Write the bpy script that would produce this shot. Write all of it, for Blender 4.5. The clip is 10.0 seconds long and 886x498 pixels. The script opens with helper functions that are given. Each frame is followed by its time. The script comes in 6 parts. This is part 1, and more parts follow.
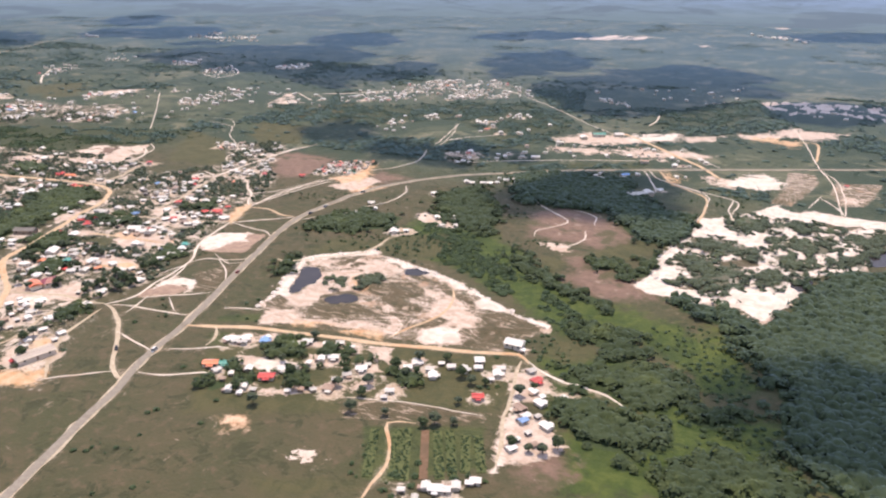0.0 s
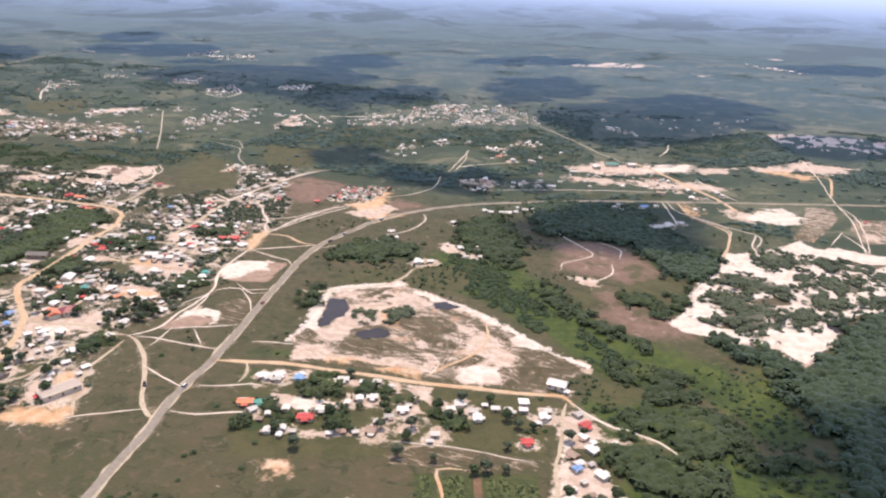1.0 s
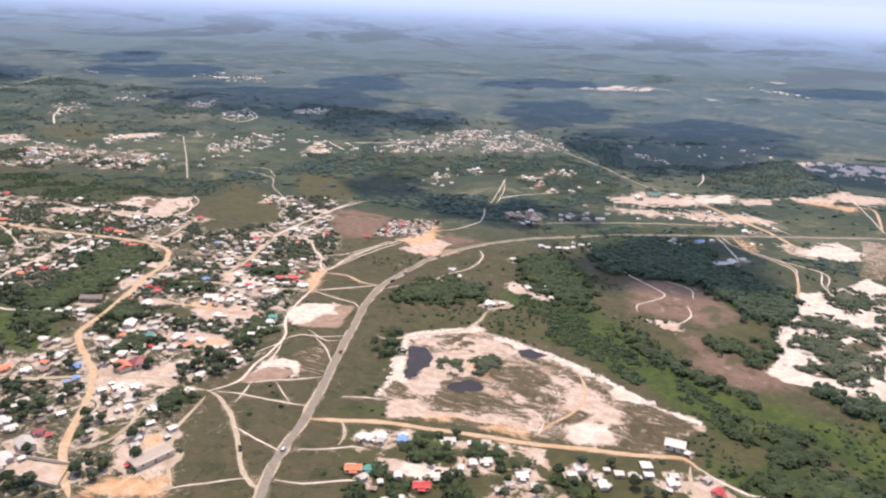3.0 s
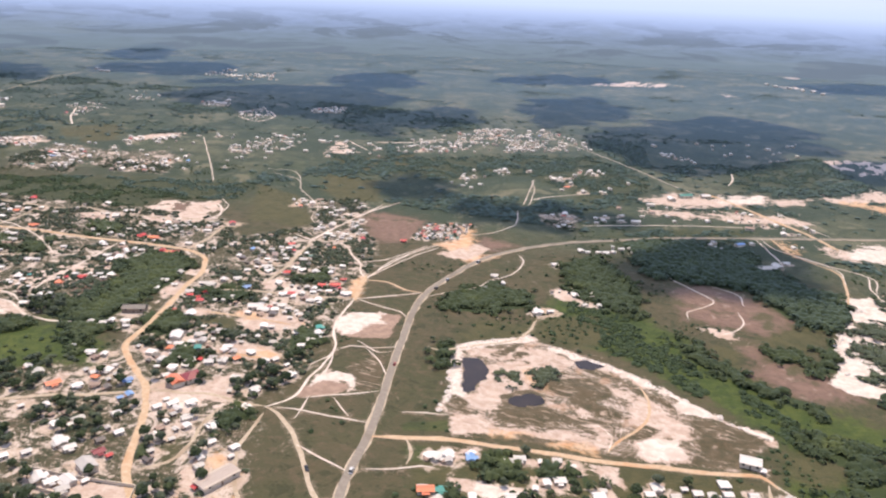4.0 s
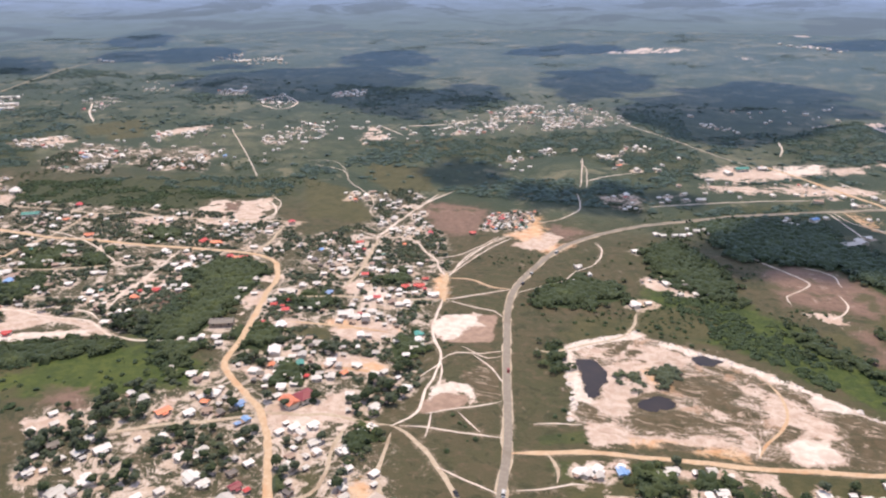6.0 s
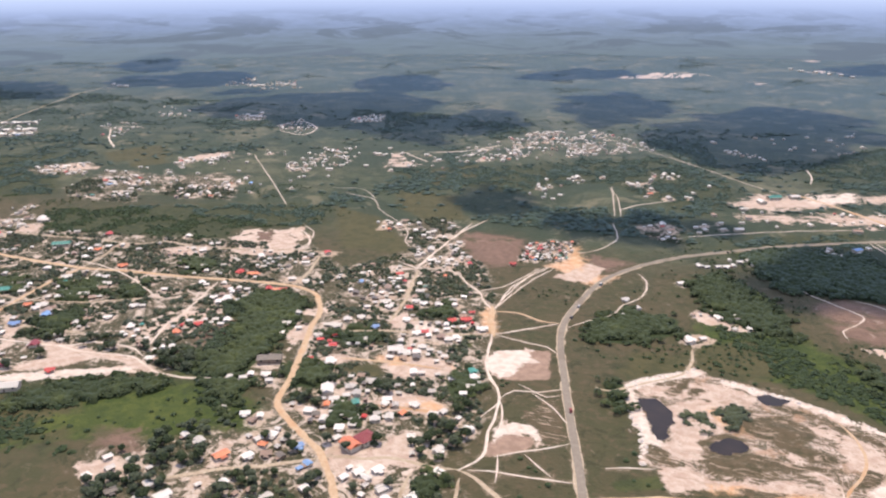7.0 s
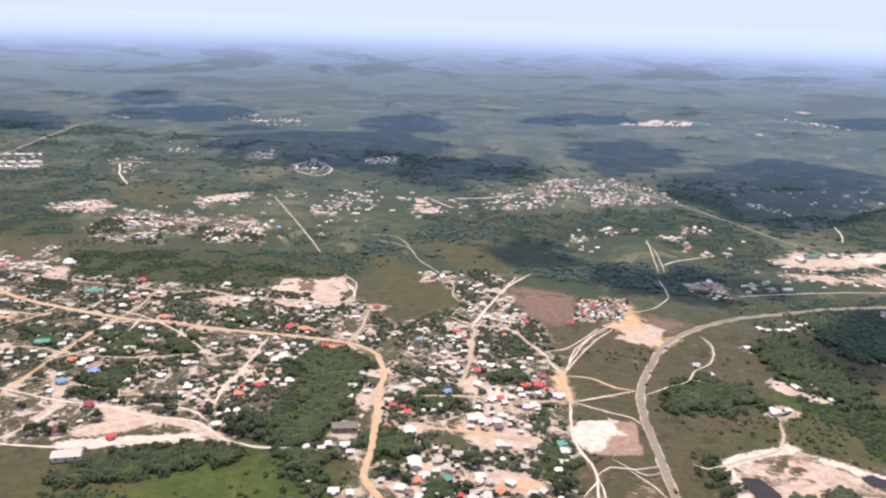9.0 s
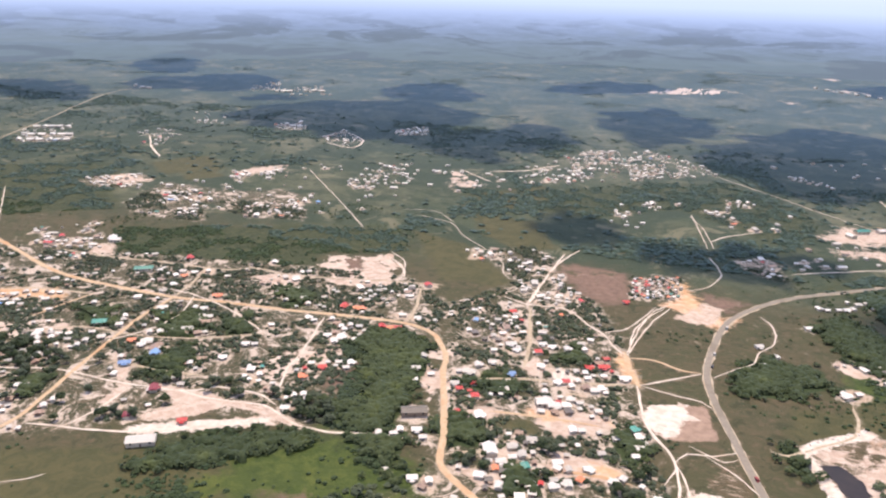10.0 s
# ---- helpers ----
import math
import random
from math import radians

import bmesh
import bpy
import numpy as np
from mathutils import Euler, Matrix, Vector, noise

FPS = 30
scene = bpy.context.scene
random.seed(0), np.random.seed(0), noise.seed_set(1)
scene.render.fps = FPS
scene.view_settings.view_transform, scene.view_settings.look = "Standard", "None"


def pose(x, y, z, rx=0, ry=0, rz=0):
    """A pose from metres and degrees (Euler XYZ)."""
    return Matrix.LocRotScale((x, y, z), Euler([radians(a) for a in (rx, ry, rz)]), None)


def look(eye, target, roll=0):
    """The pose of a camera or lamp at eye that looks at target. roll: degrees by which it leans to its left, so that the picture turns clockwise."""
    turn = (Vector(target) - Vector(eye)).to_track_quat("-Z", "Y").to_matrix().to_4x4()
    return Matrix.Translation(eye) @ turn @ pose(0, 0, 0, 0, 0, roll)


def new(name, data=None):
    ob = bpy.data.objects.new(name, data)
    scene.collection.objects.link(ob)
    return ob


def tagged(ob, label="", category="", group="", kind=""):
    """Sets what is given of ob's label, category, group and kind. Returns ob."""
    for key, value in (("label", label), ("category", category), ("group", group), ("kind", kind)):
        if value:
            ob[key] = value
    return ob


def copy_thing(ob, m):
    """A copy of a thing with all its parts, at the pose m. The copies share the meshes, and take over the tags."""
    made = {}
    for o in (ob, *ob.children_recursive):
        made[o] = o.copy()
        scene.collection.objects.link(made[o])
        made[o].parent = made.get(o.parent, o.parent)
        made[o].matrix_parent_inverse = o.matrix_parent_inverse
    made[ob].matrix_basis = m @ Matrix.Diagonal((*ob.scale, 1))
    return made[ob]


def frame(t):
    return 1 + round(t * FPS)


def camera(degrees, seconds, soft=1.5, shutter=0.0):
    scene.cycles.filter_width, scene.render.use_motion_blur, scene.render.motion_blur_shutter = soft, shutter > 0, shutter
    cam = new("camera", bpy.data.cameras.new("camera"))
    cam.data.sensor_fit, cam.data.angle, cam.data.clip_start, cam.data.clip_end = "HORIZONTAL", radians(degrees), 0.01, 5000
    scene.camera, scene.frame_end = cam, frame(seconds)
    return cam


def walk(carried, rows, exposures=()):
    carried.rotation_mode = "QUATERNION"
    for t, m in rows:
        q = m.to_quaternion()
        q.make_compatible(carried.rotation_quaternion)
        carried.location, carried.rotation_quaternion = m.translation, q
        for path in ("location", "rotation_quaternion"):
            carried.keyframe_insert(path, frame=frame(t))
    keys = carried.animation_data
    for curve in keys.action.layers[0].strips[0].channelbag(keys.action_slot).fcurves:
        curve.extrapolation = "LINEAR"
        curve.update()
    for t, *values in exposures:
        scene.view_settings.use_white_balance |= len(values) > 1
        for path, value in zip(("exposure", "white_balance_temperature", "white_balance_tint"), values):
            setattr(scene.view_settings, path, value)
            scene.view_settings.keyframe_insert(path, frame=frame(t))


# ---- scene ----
# ---- camera ----
cam = camera(60.2, 10.0, soft=2.2)
ROWS = [
    (0, 0, 0, 200, 23.666, -21.219, 0.59),
    (0.5, -17.22, -0.01, 201.66, 22.927, -20.096, 1.109),
    (1, -34.53, -0.04, 203.37, 22.348, -19.687, 2.042),
    (1.5, -51.95, -0.09, 205.14, 22.045, -19.575, 2.024),
    (2, -69.46, -0.17, 206.97, 21.779, -19.12, 2.106),
    (2.5, -87.08, -0.26, 208.85, 21.521, -19.084, 2.341),
    (2.7, -94.15, -0.3, 209.62, 21.232, -18.505, 2.492),
    (3.8, -133.34, -0.6, 214.03, 20.878, -18.357, 2.464),
    (4, -140.51, -0.66, 214.86, 21.027, -18.837, 2.27),
    (4.5, -158.52, -0.84, 216.97, 21.863, -20.967, 1.528),
    (5, -176.63, -1.04, 219.15, 22.052, -22.365, 0.845),
    (5.5, -194.84, -1.25, 221.38, 20.552, -21.699, 0.206),
    (5.7, -202.15, -1.35, 222.29, 20.446, -21.459, -0.09),
    (6.8, -242.65, -1.92, 227.45, 20.237, -19.494, -0.154),
    (7, -250.06, -2.03, 228.42, 20.243, -19.382, -0.161),
    (7.5, -268.66, -2.33, 230.89, 20.096, -19.105, 0.041),
    (8, -287.37, -2.65, 233.41, 19.001, -19.037, 2.583),
    (8.5, -306.17, -3, 235.98, 18.003, -18.38, 3.184),
    (9, -325.07, -3.36, 238.62, 17.994, -16.798, 1.849),
    (9.5, -344.07, -3.74, 241.31, 18.489, -16.81, 1.196),
    (10, -363.17, -4.15, 244.06, 18.676, -19.322, 1.666),
]


def aim(x, y, z, yaw, pitch, roll):
    """The camera's pose from its place, heading (to the left of +y), tilt and lean."""
    return pose(x, y, z, 90 + pitch, 0, yaw) @ pose(0, 0, 0, 0, 0, roll)


walk(cam, [(t, aim(*r)) for t, *r in ROWS], [(0, 0.78), (1.5, 0.68), (5, 0.67), (7, 0.58), (8.5, 0.60), (9, 0.68), (9.5, 0.77), (10, 0.74)])

# ---- world and sun ----
SUN_UP, SUN_TURN = 68.0, 25.0          # height of the sun; turn of its bearing, from +y to the left
world = bpy.data.worlds.new("sky")
scene.world = world
world.use_nodes = True
wn = world.node_tree.nodes
sky = wn.new("ShaderNodeTexSky")
sky.sky_type = "NISHITA"
sky.sun_disc = False
sky.sun_elevation = radians(SUN_UP)
sky.sun_rotation = radians(-SUN_TURN)
sky.altitude = 200
sky.air_density, sky.dust_density, sky.ozone_density = 1.0, 1.0, 2.0
wn["Background"].inputs["Strength"].default_value = 0.15
pale = wn.new("ShaderNodeHueSaturation")       # a hazy, milky tropical sky
pale.inputs["Saturation"].default_value = 0.35
cool = wn.new("ShaderNodeMix")
cool.data_type, cool.blend_type = "RGBA", "MULTIPLY"
cool.inputs[0].default_value = 1.0
cool.inputs[7].default_value = (0.87, 0.895, 1.09, 1)
world.node_tree.links.new(sky.outputs[0], pale.inputs["Color"])
world.node_tree.links.new(pale.outputs[0], cool.inputs[6])
world.node_tree.links.new(cool.outputs[2], wn["Background"].inputs["Color"])

SUN_WAY = Vector((-math.sin(radians(SUN_TURN)) * math.cos(radians(SUN_UP)), math.cos(radians(SUN_TURN)) * math.cos(radians(SUN_UP)), math.sin(radians(SUN_UP))))
sun_data = bpy.data.lights.new("sun", "SUN")
sun_data.energy, sun_data.angle, sun_data.color = 2.55, radians(0.6), (1.0, 0.80, 0.59)
sun = new("sun", sun_data)
sun.matrix_world = look(SUN_WAY * 900, (0, 0, 0))


# ---- material helpers ----
class Graph:
    """A node material, built line by line."""

    def __init__(self, name, rough=0.8, specular=0.3, haze_sheen=0.0):
        self.mat = bpy.data.materials.new(name)
        self.mat.use_nodes = True
        self.tree = self.mat.node_tree
        self.bsdf = self.tree.nodes["Principled BSDF"]
        self.bsdf.inputs["Roughness"].default_value = rough
        self.bsdf.inputs["Specular IOR Level"].default_value = specular
        self.bsdf.inputs["Sheen Weight"].default_value = haze_sheen
        self.bsdf.inputs["Sheen Roughness"].default_value = 0.5
        # blue tint: the sheen stands in for haze on leaves and ground
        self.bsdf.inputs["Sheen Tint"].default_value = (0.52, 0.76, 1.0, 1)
        self.pos = self.node("ShaderNodeTexCoord").outputs["Object"]

    def node(self, kind):
        return self.tree.nodes.new(kind)

    def put(self, value, socket):
        if isinstance(value, bpy.types.NodeSocket):
            self.tree.links.new(value, socket)
        elif isinstance(value, tuple) and len(value) == 3 and socket.type == "RGBA":
            socket.default_value = (*value, 1)
        else:
            socket.default_value = value

    def noise(self, scale, detail=4, rough=0.55, bend=0.0):
        n = self.node("ShaderNodeTexNoise")
        self.put(self.pos, n.inputs["Vector"])
        for key, value in (("Scale", scale), ("Detail", detail), ("Roughness", rough), ("Distortion", bend)):
            n.inputs[key].default_value = value
        return n.outputs["Fac"]

    def math(self, op, a, b=0.0):
        n = self.node("ShaderNodeMath")
        n.operation = op
        self.put(a, n.inputs[0])
        self.put(b, n.inputs[1])
        return n.outputs[0]

    def span(self, value, lo, hi, to_lo=0.0, to_hi=1.0):
        n = self.node("ShaderNodeMapRange")
        n.interpolation_type = "SMOOTHSTEP"
        self.put(value, n.inputs["Value"])
        for key, v in (("From Min", lo), ("From Max", hi), ("To Min", to_lo), ("To Max", to_hi)):
            n.inputs[key].default_value = v
        return n.outputs[0]

    def mix(self, fac, a, b):
        n = self.node("ShaderNodeMix")
        n.data_type = "RGBA"
        self.put(fac, n.inputs[0])
        self.put(a, n.inputs[6])
        self.put(b, n.inputs[7])
        return n.outputs[2]

    def attr(self, name):
        n = self.node("ShaderNodeAttribute")
        n.attribute_name = name
        return n.outputs["Fac"]

    def one(self):
        return self.math("FRACT", self.math("ADD", self.node("ShaderNodeObjectInfo").outputs["Random"], self.island()))

    def island(self):
        return self.node("ShaderNodeNewGeometry").outputs["Random Per Island"]

    def bump(self, height, strength, distance):
        n = self.node("ShaderNodeBump")
        n.inputs["Strength"].default_value, n.inputs["Distance"].default_value = strength, distance
        self.put(height, n.inputs["Height"])
        self.put(n.outputs[0], self.bsdf.inputs["Normal"])

    def done(self, colour):
        self.put(colour, self.bsdf.inputs["Base Color"])
        return self.mat


def ground_material():
    g = Graph("ground", 0.85, 0.15, 0.0)
    big, mid, fine, tiny = g.noise(0.006, 4), g.noise(0.035, 5, 0.6), g.noise(0.16, 5, 0.65), g.noise(0.7, 3, 0.6)
    far = g.noise(0.0022, 5, 0.6, 0.6)

    def edge(name, wide, ragged):
        off = g.math("ADD", g.math("MULTIPLY", g.math("SUBTRACT", fine, 0.5), ragged), g.math("MULTIPLY", g.math("SUBTRACT", mid, 0.5), ragged))
        return g.span(g.math("ADD", g.attr(name), off), -wide, wide)

    # dry grassland, brown to olive, with darker tufts and greener swathes
    spot, patch = g.noise(0.09, 6, 0.7, 0.8), g.noise(0.022, 5, 0.65, 0.6)
    dry = g.mix(g.span(mid, 0.36, 0.64), (0.090, 0.077, 0.043), (0.072, 0.068, 0.036))
    dry = g.mix(g.math("MULTIPLY", g.span(patch, 0.44, 0.64), 0.6), dry, (0.056, 0.064, 0.028))
    dry = g.mix(g.span(fine, 0.48, 0.72), dry, (0.116, 0.090, 0.057))
    dry = g.mix(g.span(spot, 0.52, 0.62), dry, (0.050, 0.052, 0.026))
    dry = g.mix(g.span(tiny, 0.55, 0.8), dry, (0.060, 0.060, 0.030))
    dry = g.mix(g.math("MULTIPLY", g.span(g.noise(0.05, 6, 0.7, 1.5), 0.62, 0.70), 0.6), dry, (0.30, 0.235, 0.18))
    # open bush far off: woods, clearings and old fields
    woods, clumps = g.noise(0.007, 7, 0.70, 1.2), g.noise(0.045, 5, 0.7, 0.8)
    bush = g.mix(g.span(far, 0.42, 0.58), (0.060, 0.076, 0.044), (0.092, 0.098, 0.058))
    bush = g.mix(g.span(big, 0.46, 0.66), bush, (0.130, 0.130, 0.082))
    bush = g.mix(g.math("MULTIPLY", g.span(woods, 0.42, 0.54), 0.9), bush, (0.038, 0.055, 0.034))
    bush = g.mix(g.math("MULTIPLY", g.span(clumps, 0.46, 0.60), 0.6), bush, (0.038, 0.053, 0.032))
    bush = g.mix(g.math("MULTIPLY", g.span(g.noise(0.016, 6, 0.7, 1.0), 0.57, 0.63), 0.75), bush, (0.165, 0.155, 0.100))
    afar = edge("far", 60.0, 120.0)
    col = g.mix(afar, dry, bush)
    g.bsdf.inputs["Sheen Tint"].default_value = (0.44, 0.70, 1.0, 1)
    g.put(g.span(g.attr("far"), 20, 1200, 0.03, 0.29), g.bsdf.inputs["Sheen Weight"])      # blue sheen painted as haze, growing with distance
    thick = g.mix(g.span(fine, 0.38, 0.66), (0.036, 0.046, 0.021), (0.070, 0.076, 0.035))
    col = g.mix(edge("bush", 12.0, 60.0), col, thick)
    # undergrowth between the houses
    under = g.mix(g.span(fine, 0.35, 0.65), (0.044, 0.050, 0.025), (0.088, 0.078, 0.046))
    under = g.mix(g.span(spot, 0.54, 0.66), under, (0.150, 0.116, 0.080))
    under = g.mix(g.span(g.noise(0.42, 6, 0.75, 0.6), 0.55, 0.62), under, (0.42, 0.34, 0.275))
    under = g.mix(g.span(g.noise(0.055, 8, 0.72, 1.4), 0.520, 0.572), under, g.mix(g.span(tiny, 0.35, 0.65), (0.44, 0.35, 0.28), (0.60, 0.52, 0.45)))
    col = g.mix(g.math("MULTIPLY", edge("village", 6.0, 30.0), 0.95), col, under)
    lush = g.mix(g.span(fine, 0.35, 0.7), (0.044, 0.068, 0.016), (0.080, 0.102, 0.026))
    lush = g.mix(g.span(mid, 0.5, 0.68), lush, (0.042, 0.062, 0.018))
    lush = g.mix(g.span(spot, 0.52, 0.64), lush, (0.036, 0.054, 0.018))
    col = g.mix(edge("lush", 6.0, 30.0), col, lush)
    col = g.mix(edge("olive", 5.0, 16.0), col, g.mix(g.span(spot, 0.40, 0.62), (0.088, 0.082, 0.038), (0.062, 0.064, 0.029)))
    col = g.mix(edge("grass", 1.5, 5.0), col, g.mix(g.span(spot, 0.40, 0.62), (0.074, 0.084, 0.032), (0.048, 0.060, 0.025)))
    bright = g.mix(g.span(spot, 0.38, 0.60), (0.088, 0.108, 0.026), (0.056, 0.078, 0.020))
    col = g.mix(edge("lime", 8.0, 40.0), col, bright)
    floor = g.mix(fine, (0.040, 0.056, 0.024), (0.074, 0.090, 0.038))
    floor = g.mix(g.span(g.noise(0.03, 5, 0.65, 0.6), 0.50, 0.62), floor, (0.078, 0.098, 0.032))
    col = g.mix(edge("wood", 5.0, 20.0), col, floor)
    scrub = g.mix(g.span(fine, 0.35, 0.65), (0.215, 0.140, 0.108), (0.150, 0.102, 0.076))
    scrub = g.mix(g.span(mid, 0.52, 0.64), scrub, (0.090, 0.082, 0.044))
    scrub = g.mix(g.span(spot, 0.58, 0.68), scrub, (0.30, 0.225, 0.18))
    col = g.mix(edge("scrub", 6.0, 34.0), col, scrub)
    # worked-over pit floor: scrub broken by drifts of sand
    drift = g.node("ShaderNodeMapping")
    drift.inputs["Rotation"].default_value = (0, 0, radians(-18))
    drift.inputs["Scale"].default_value = (0.4, 1.2, 1.0)
    g.put(g.pos, drift.inputs["Vector"])
    old, g.pos = g.pos, drift.outputs[0]
    streaks = g.noise(0.14, 8, 0.75, 1.8)
    g.pos = old
    pale = g.mix(g.span(tiny, 0.3, 0.7), (0.44, 0.34, 0.28), (0.58, 0.49, 0.42))
    floor = g.mix(g.span(fine, 0.35, 0.7), (0.110, 0.090, 0.052), (0.165, 0.125, 0.082))
    floor = g.mix(g.span(g.math("ADD", streaks, g.math("MULTIPLY", big, 0.3)), 0.63, 0.75), floor, pale)
    swirl = g.noise(0.030, 3, 0.5, 1.2)
    ridge = g.math("ABSOLUTE", g.math("SUBTRACT", g.math("FRACT", g.math("MULTIPLY", swirl, 13.0)), 0.5))
    floor = g.mix(g.math("MULTIPLY", g.span(ridge, 0.10, 0.03), g.span(fine, 0.40, 0.60)), floor, pale)
    floor = g.mix(g.math("MULTIPLY", g.span(ridge, 0.38, 0.46), 0.7), floor, (0.066, 0.066, 0.036))
    floor = g.mix(g.math("MULTIPLY", g.span(g.noise(0.04, 5, 0.6, 1.0), 0.56, 0.64), 0.6), floor, (0.40, 0.26, 0.17))
    col = g.mix(edge("worked", 1.5, 6.0), col, floor)
    # trodden yards round the houses
    yard = g.mix(g.span(tiny, 0.35, 0.7), (0.46, 0.37, 0.30), (0.60, 0.52, 0.445))
    yard = g.mix(g.span(mid, 0.5, 0.68), yard, (0.45, 0.345, 0.26))
    col = g.mix(g.math("MULTIPLY", edge("yard", 2.0, 24.0), g.span(tiny, 0.18, 0.5)), col, yard)
    # tracks spill sand over their edges
    spill = g.math("MULTIPLY", edge("track", 1.5, 9.0), g.math("MULTIPLY", g.span(tiny, 0.3, 0.75), g.span(g.attr("far"), -60, 120, 1.0, 0.3)))
    col = g.mix(spill, col, (0.36, 0.29, 0.22))
    sand = g.mix(g.span(fine, 0.3, 0.7), (0.50, 0.38, 0.305), (0.62, 0.53, 0.455))
    sand = g.mix(g.span(mid, 0.50, 0.70), sand, (0.46, 0.34, 0.265))
    tufts = g.math("MULTIPLY", g.span(g.math("ADD", streaks, g.math("MULTIPLY", mid, 0.45)), 0.685, 0.80), g.attr("rough"))
    sand = g.mix(g.math("MULTIPLY", g.math("MULTIPLY", g.span(ridge, 0.14, 0.03), g.attr("rough")), g.span(mid, 0.40, 0.55)), sand, (0.22, 0.165, 0.115))
    sand = g.mix(tufts, sand, g.mix(tiny, (0.115, 0.100, 0.062), (0.20, 0.165, 0.12)))
    col = g.mix(edge("sand", 1.6, 24.0), col, sand)
    col = g.mix(edge("patchy", 1.0, 22.0), col, sand)
    col = g.mix(edge("bare", 2.0, 14.0), col, g.mix(g.span(fine, 0.40, 0.66), (0.62, 0.54, 0.47), (0.50, 0.40, 0.32)))
    clay = g.mix(g.span(fine, 0.35, 0.65), (0.54, 0.30, 0.17), (0.61, 0.44, 0.31))
    col = g.mix(g.math("MULTIPLY", edge("clay", 3.0, 20.0), g.span(tiny, 0.20, 0.42)), col, clay)
    # crisp sand, ochre dirt and white banks, with turf and thicket over them
    rag = g.math("ADD", g.math("SUBTRACT", g.noise(0.10, 7, 0.74, 0.8), 0.5), g.math("SUBTRACT", streaks, 0.5))

    wider = g.math("MULTIPLY", rag, g.span(g.attr("far"), -60, 160, 1.0, 4.0))
    lumps = g.math("MULTIPLY", g.math("SUBTRACT", g.noise(0.033, 5, 0.7, 0.5), 0.52), g.span(g.attr("far"), 0, 160, 0.0, 5.0))
    wider = g.math("ADD", wider, lumps)

    def crisp(name, wide, ragged):
        return g.span(g.math("ADD", g.attr(name), g.math("MULTIPLY", wider, ragged)), -wide, wide)

    grit = g.mix(g.span(fine, 0.36, 0.66), (0.46, 0.345, 0.275), (0.585, 0.485, 0.41))
    grit = g.mix(g.math("MULTIPLY", g.span(streaks, 0.54, 0.66), 0.75), grit, (0.30, 0.225, 0.165))
    grit = g.mix(g.math("MULTIPLY", g.span(g.noise(0.9, 4, 0.7), 0.56, 0.70), 0.5), grit, (0.20, 0.16, 0.115))
    col = g.mix(crisp("grit", 0.8, 15.0), col, grit)
    col = g.mix(g.math("MULTIPLY", crisp("ochre", 3.0, 18.0), 0.85), col, g.mix(g.span(fine, 0.35, 0.65), (0.58, 0.33, 0.17), (0.60, 0.43, 0.28)))
    col = g.mix(crisp("mud", 0.9, 9.0), col, g.mix(g.span(fine, 0.35, 0.65), (0.36, 0.255, 0.195), (0.27, 0.19, 0.145)))
    chalk = g.mix(g.span(fine, 0.38, 0.66), (0.70, 0.62, 0.55), (0.56, 0.46, 0.385))
    chalk = g.mix(g.math("MULTIPLY", g.span(streaks, 0.56, 0.68), 0.7), chalk, (0.36, 0.275, 0.21))
    col = g.mix(crisp("white", 0.7, 11.0), col, chalk)
    turf_and_shade = g.mix(g.span(fine, 0.36, 0.64), (0.072, 0.064, 0.035), (0.118, 0.092, 0.056))
    turf_and_shade = g.mix(g.span(streaks, 0.53, 0.64), turf_and_shade, (0.40, 0.31, 0.24))
    col = g.mix(crisp("turf_and_shade", 0.8, 12.0), col, turf_and_shade)
    col = g.mix(crisp("grove", 0.9, 8.0), col, g.mix(fine, (0.030, 0.046, 0.019), (0.056, 0.076, 0.030)))
    col = g.mix(g.math("MULTIPLY", crisp("thicket", 1.2, 34.0), 0.9), col, g.mix(fine, (0.042, 0.052, 0.028), (0.090, 0.086, 0.052)))
    g.bump(g.math("ADD", fine, tiny), 0.5, 0.8)
    return g.done(col)


def soil_material(name, a, b, c):
    g = Graph(name, 0.85, 0.2)
    fine, mid = g.noise(0.45, 5, 0.65), g.noise(0.05, 4)
    col = g.mix(g.span(fine, 0.35, 0.68), a, b)
    col = g.mix(g.span(mid, 0.5, 0.72), col, c)
    g.bump(fine, 0.15, 0.2)
    return g.done(col)


# the blue sheen imitates haze; farther leaves get more of it
def leaf_material(name, dark, light, fresh, haze_sheen=0.10):
    g = Graph(name, 0.75, 0.1, haze_sheen)
    col = g.mix(g.island(), dark, light)
    col = g.mix(g.span(g.noise(0.05, 4), 0.52, 0.72), col, fresh)
    col = g.mix(g.span(g.noise(0.4, 3), 0.5, 0.8), col, dark)
    return g.done(col)


def sheet_material(name, base, worn, rust, metal=0.0, rough=0.45):
    """Corrugated roofing, faded and rusted in patches."""
    g = Graph(name, rough, 0.4)
    g.bsdf.inputs["Metallic"].default_value = metal
    ribs = g.node("ShaderNodeTexWave")
    ribs.inputs["Scale"].default_value, ribs.inputs["Distortion"].default_value = 4.0, 0.2
    g.put(g.pos, ribs.inputs["Vector"])
    col = g.mix(g.one(), base, worn)
    col = g.mix(g.span(g.noise(0.9, 5, 0.7), 0.55, 0.75), col, rust)
    g.bump(ribs.outputs["Fac"], 0.3, 0.05)
    return g.done(col)


def paint_material(name, a, b, rough=0.7):
    g = Graph(name, rough, 0.3)
    col = g.mix(g.one(), a, b)
    col = g.mix(g.span(g.noise(1.3, 5, 0.7), 0.5, 0.8), col, tuple(0.62 * v for v in b))
    return g.done(col)


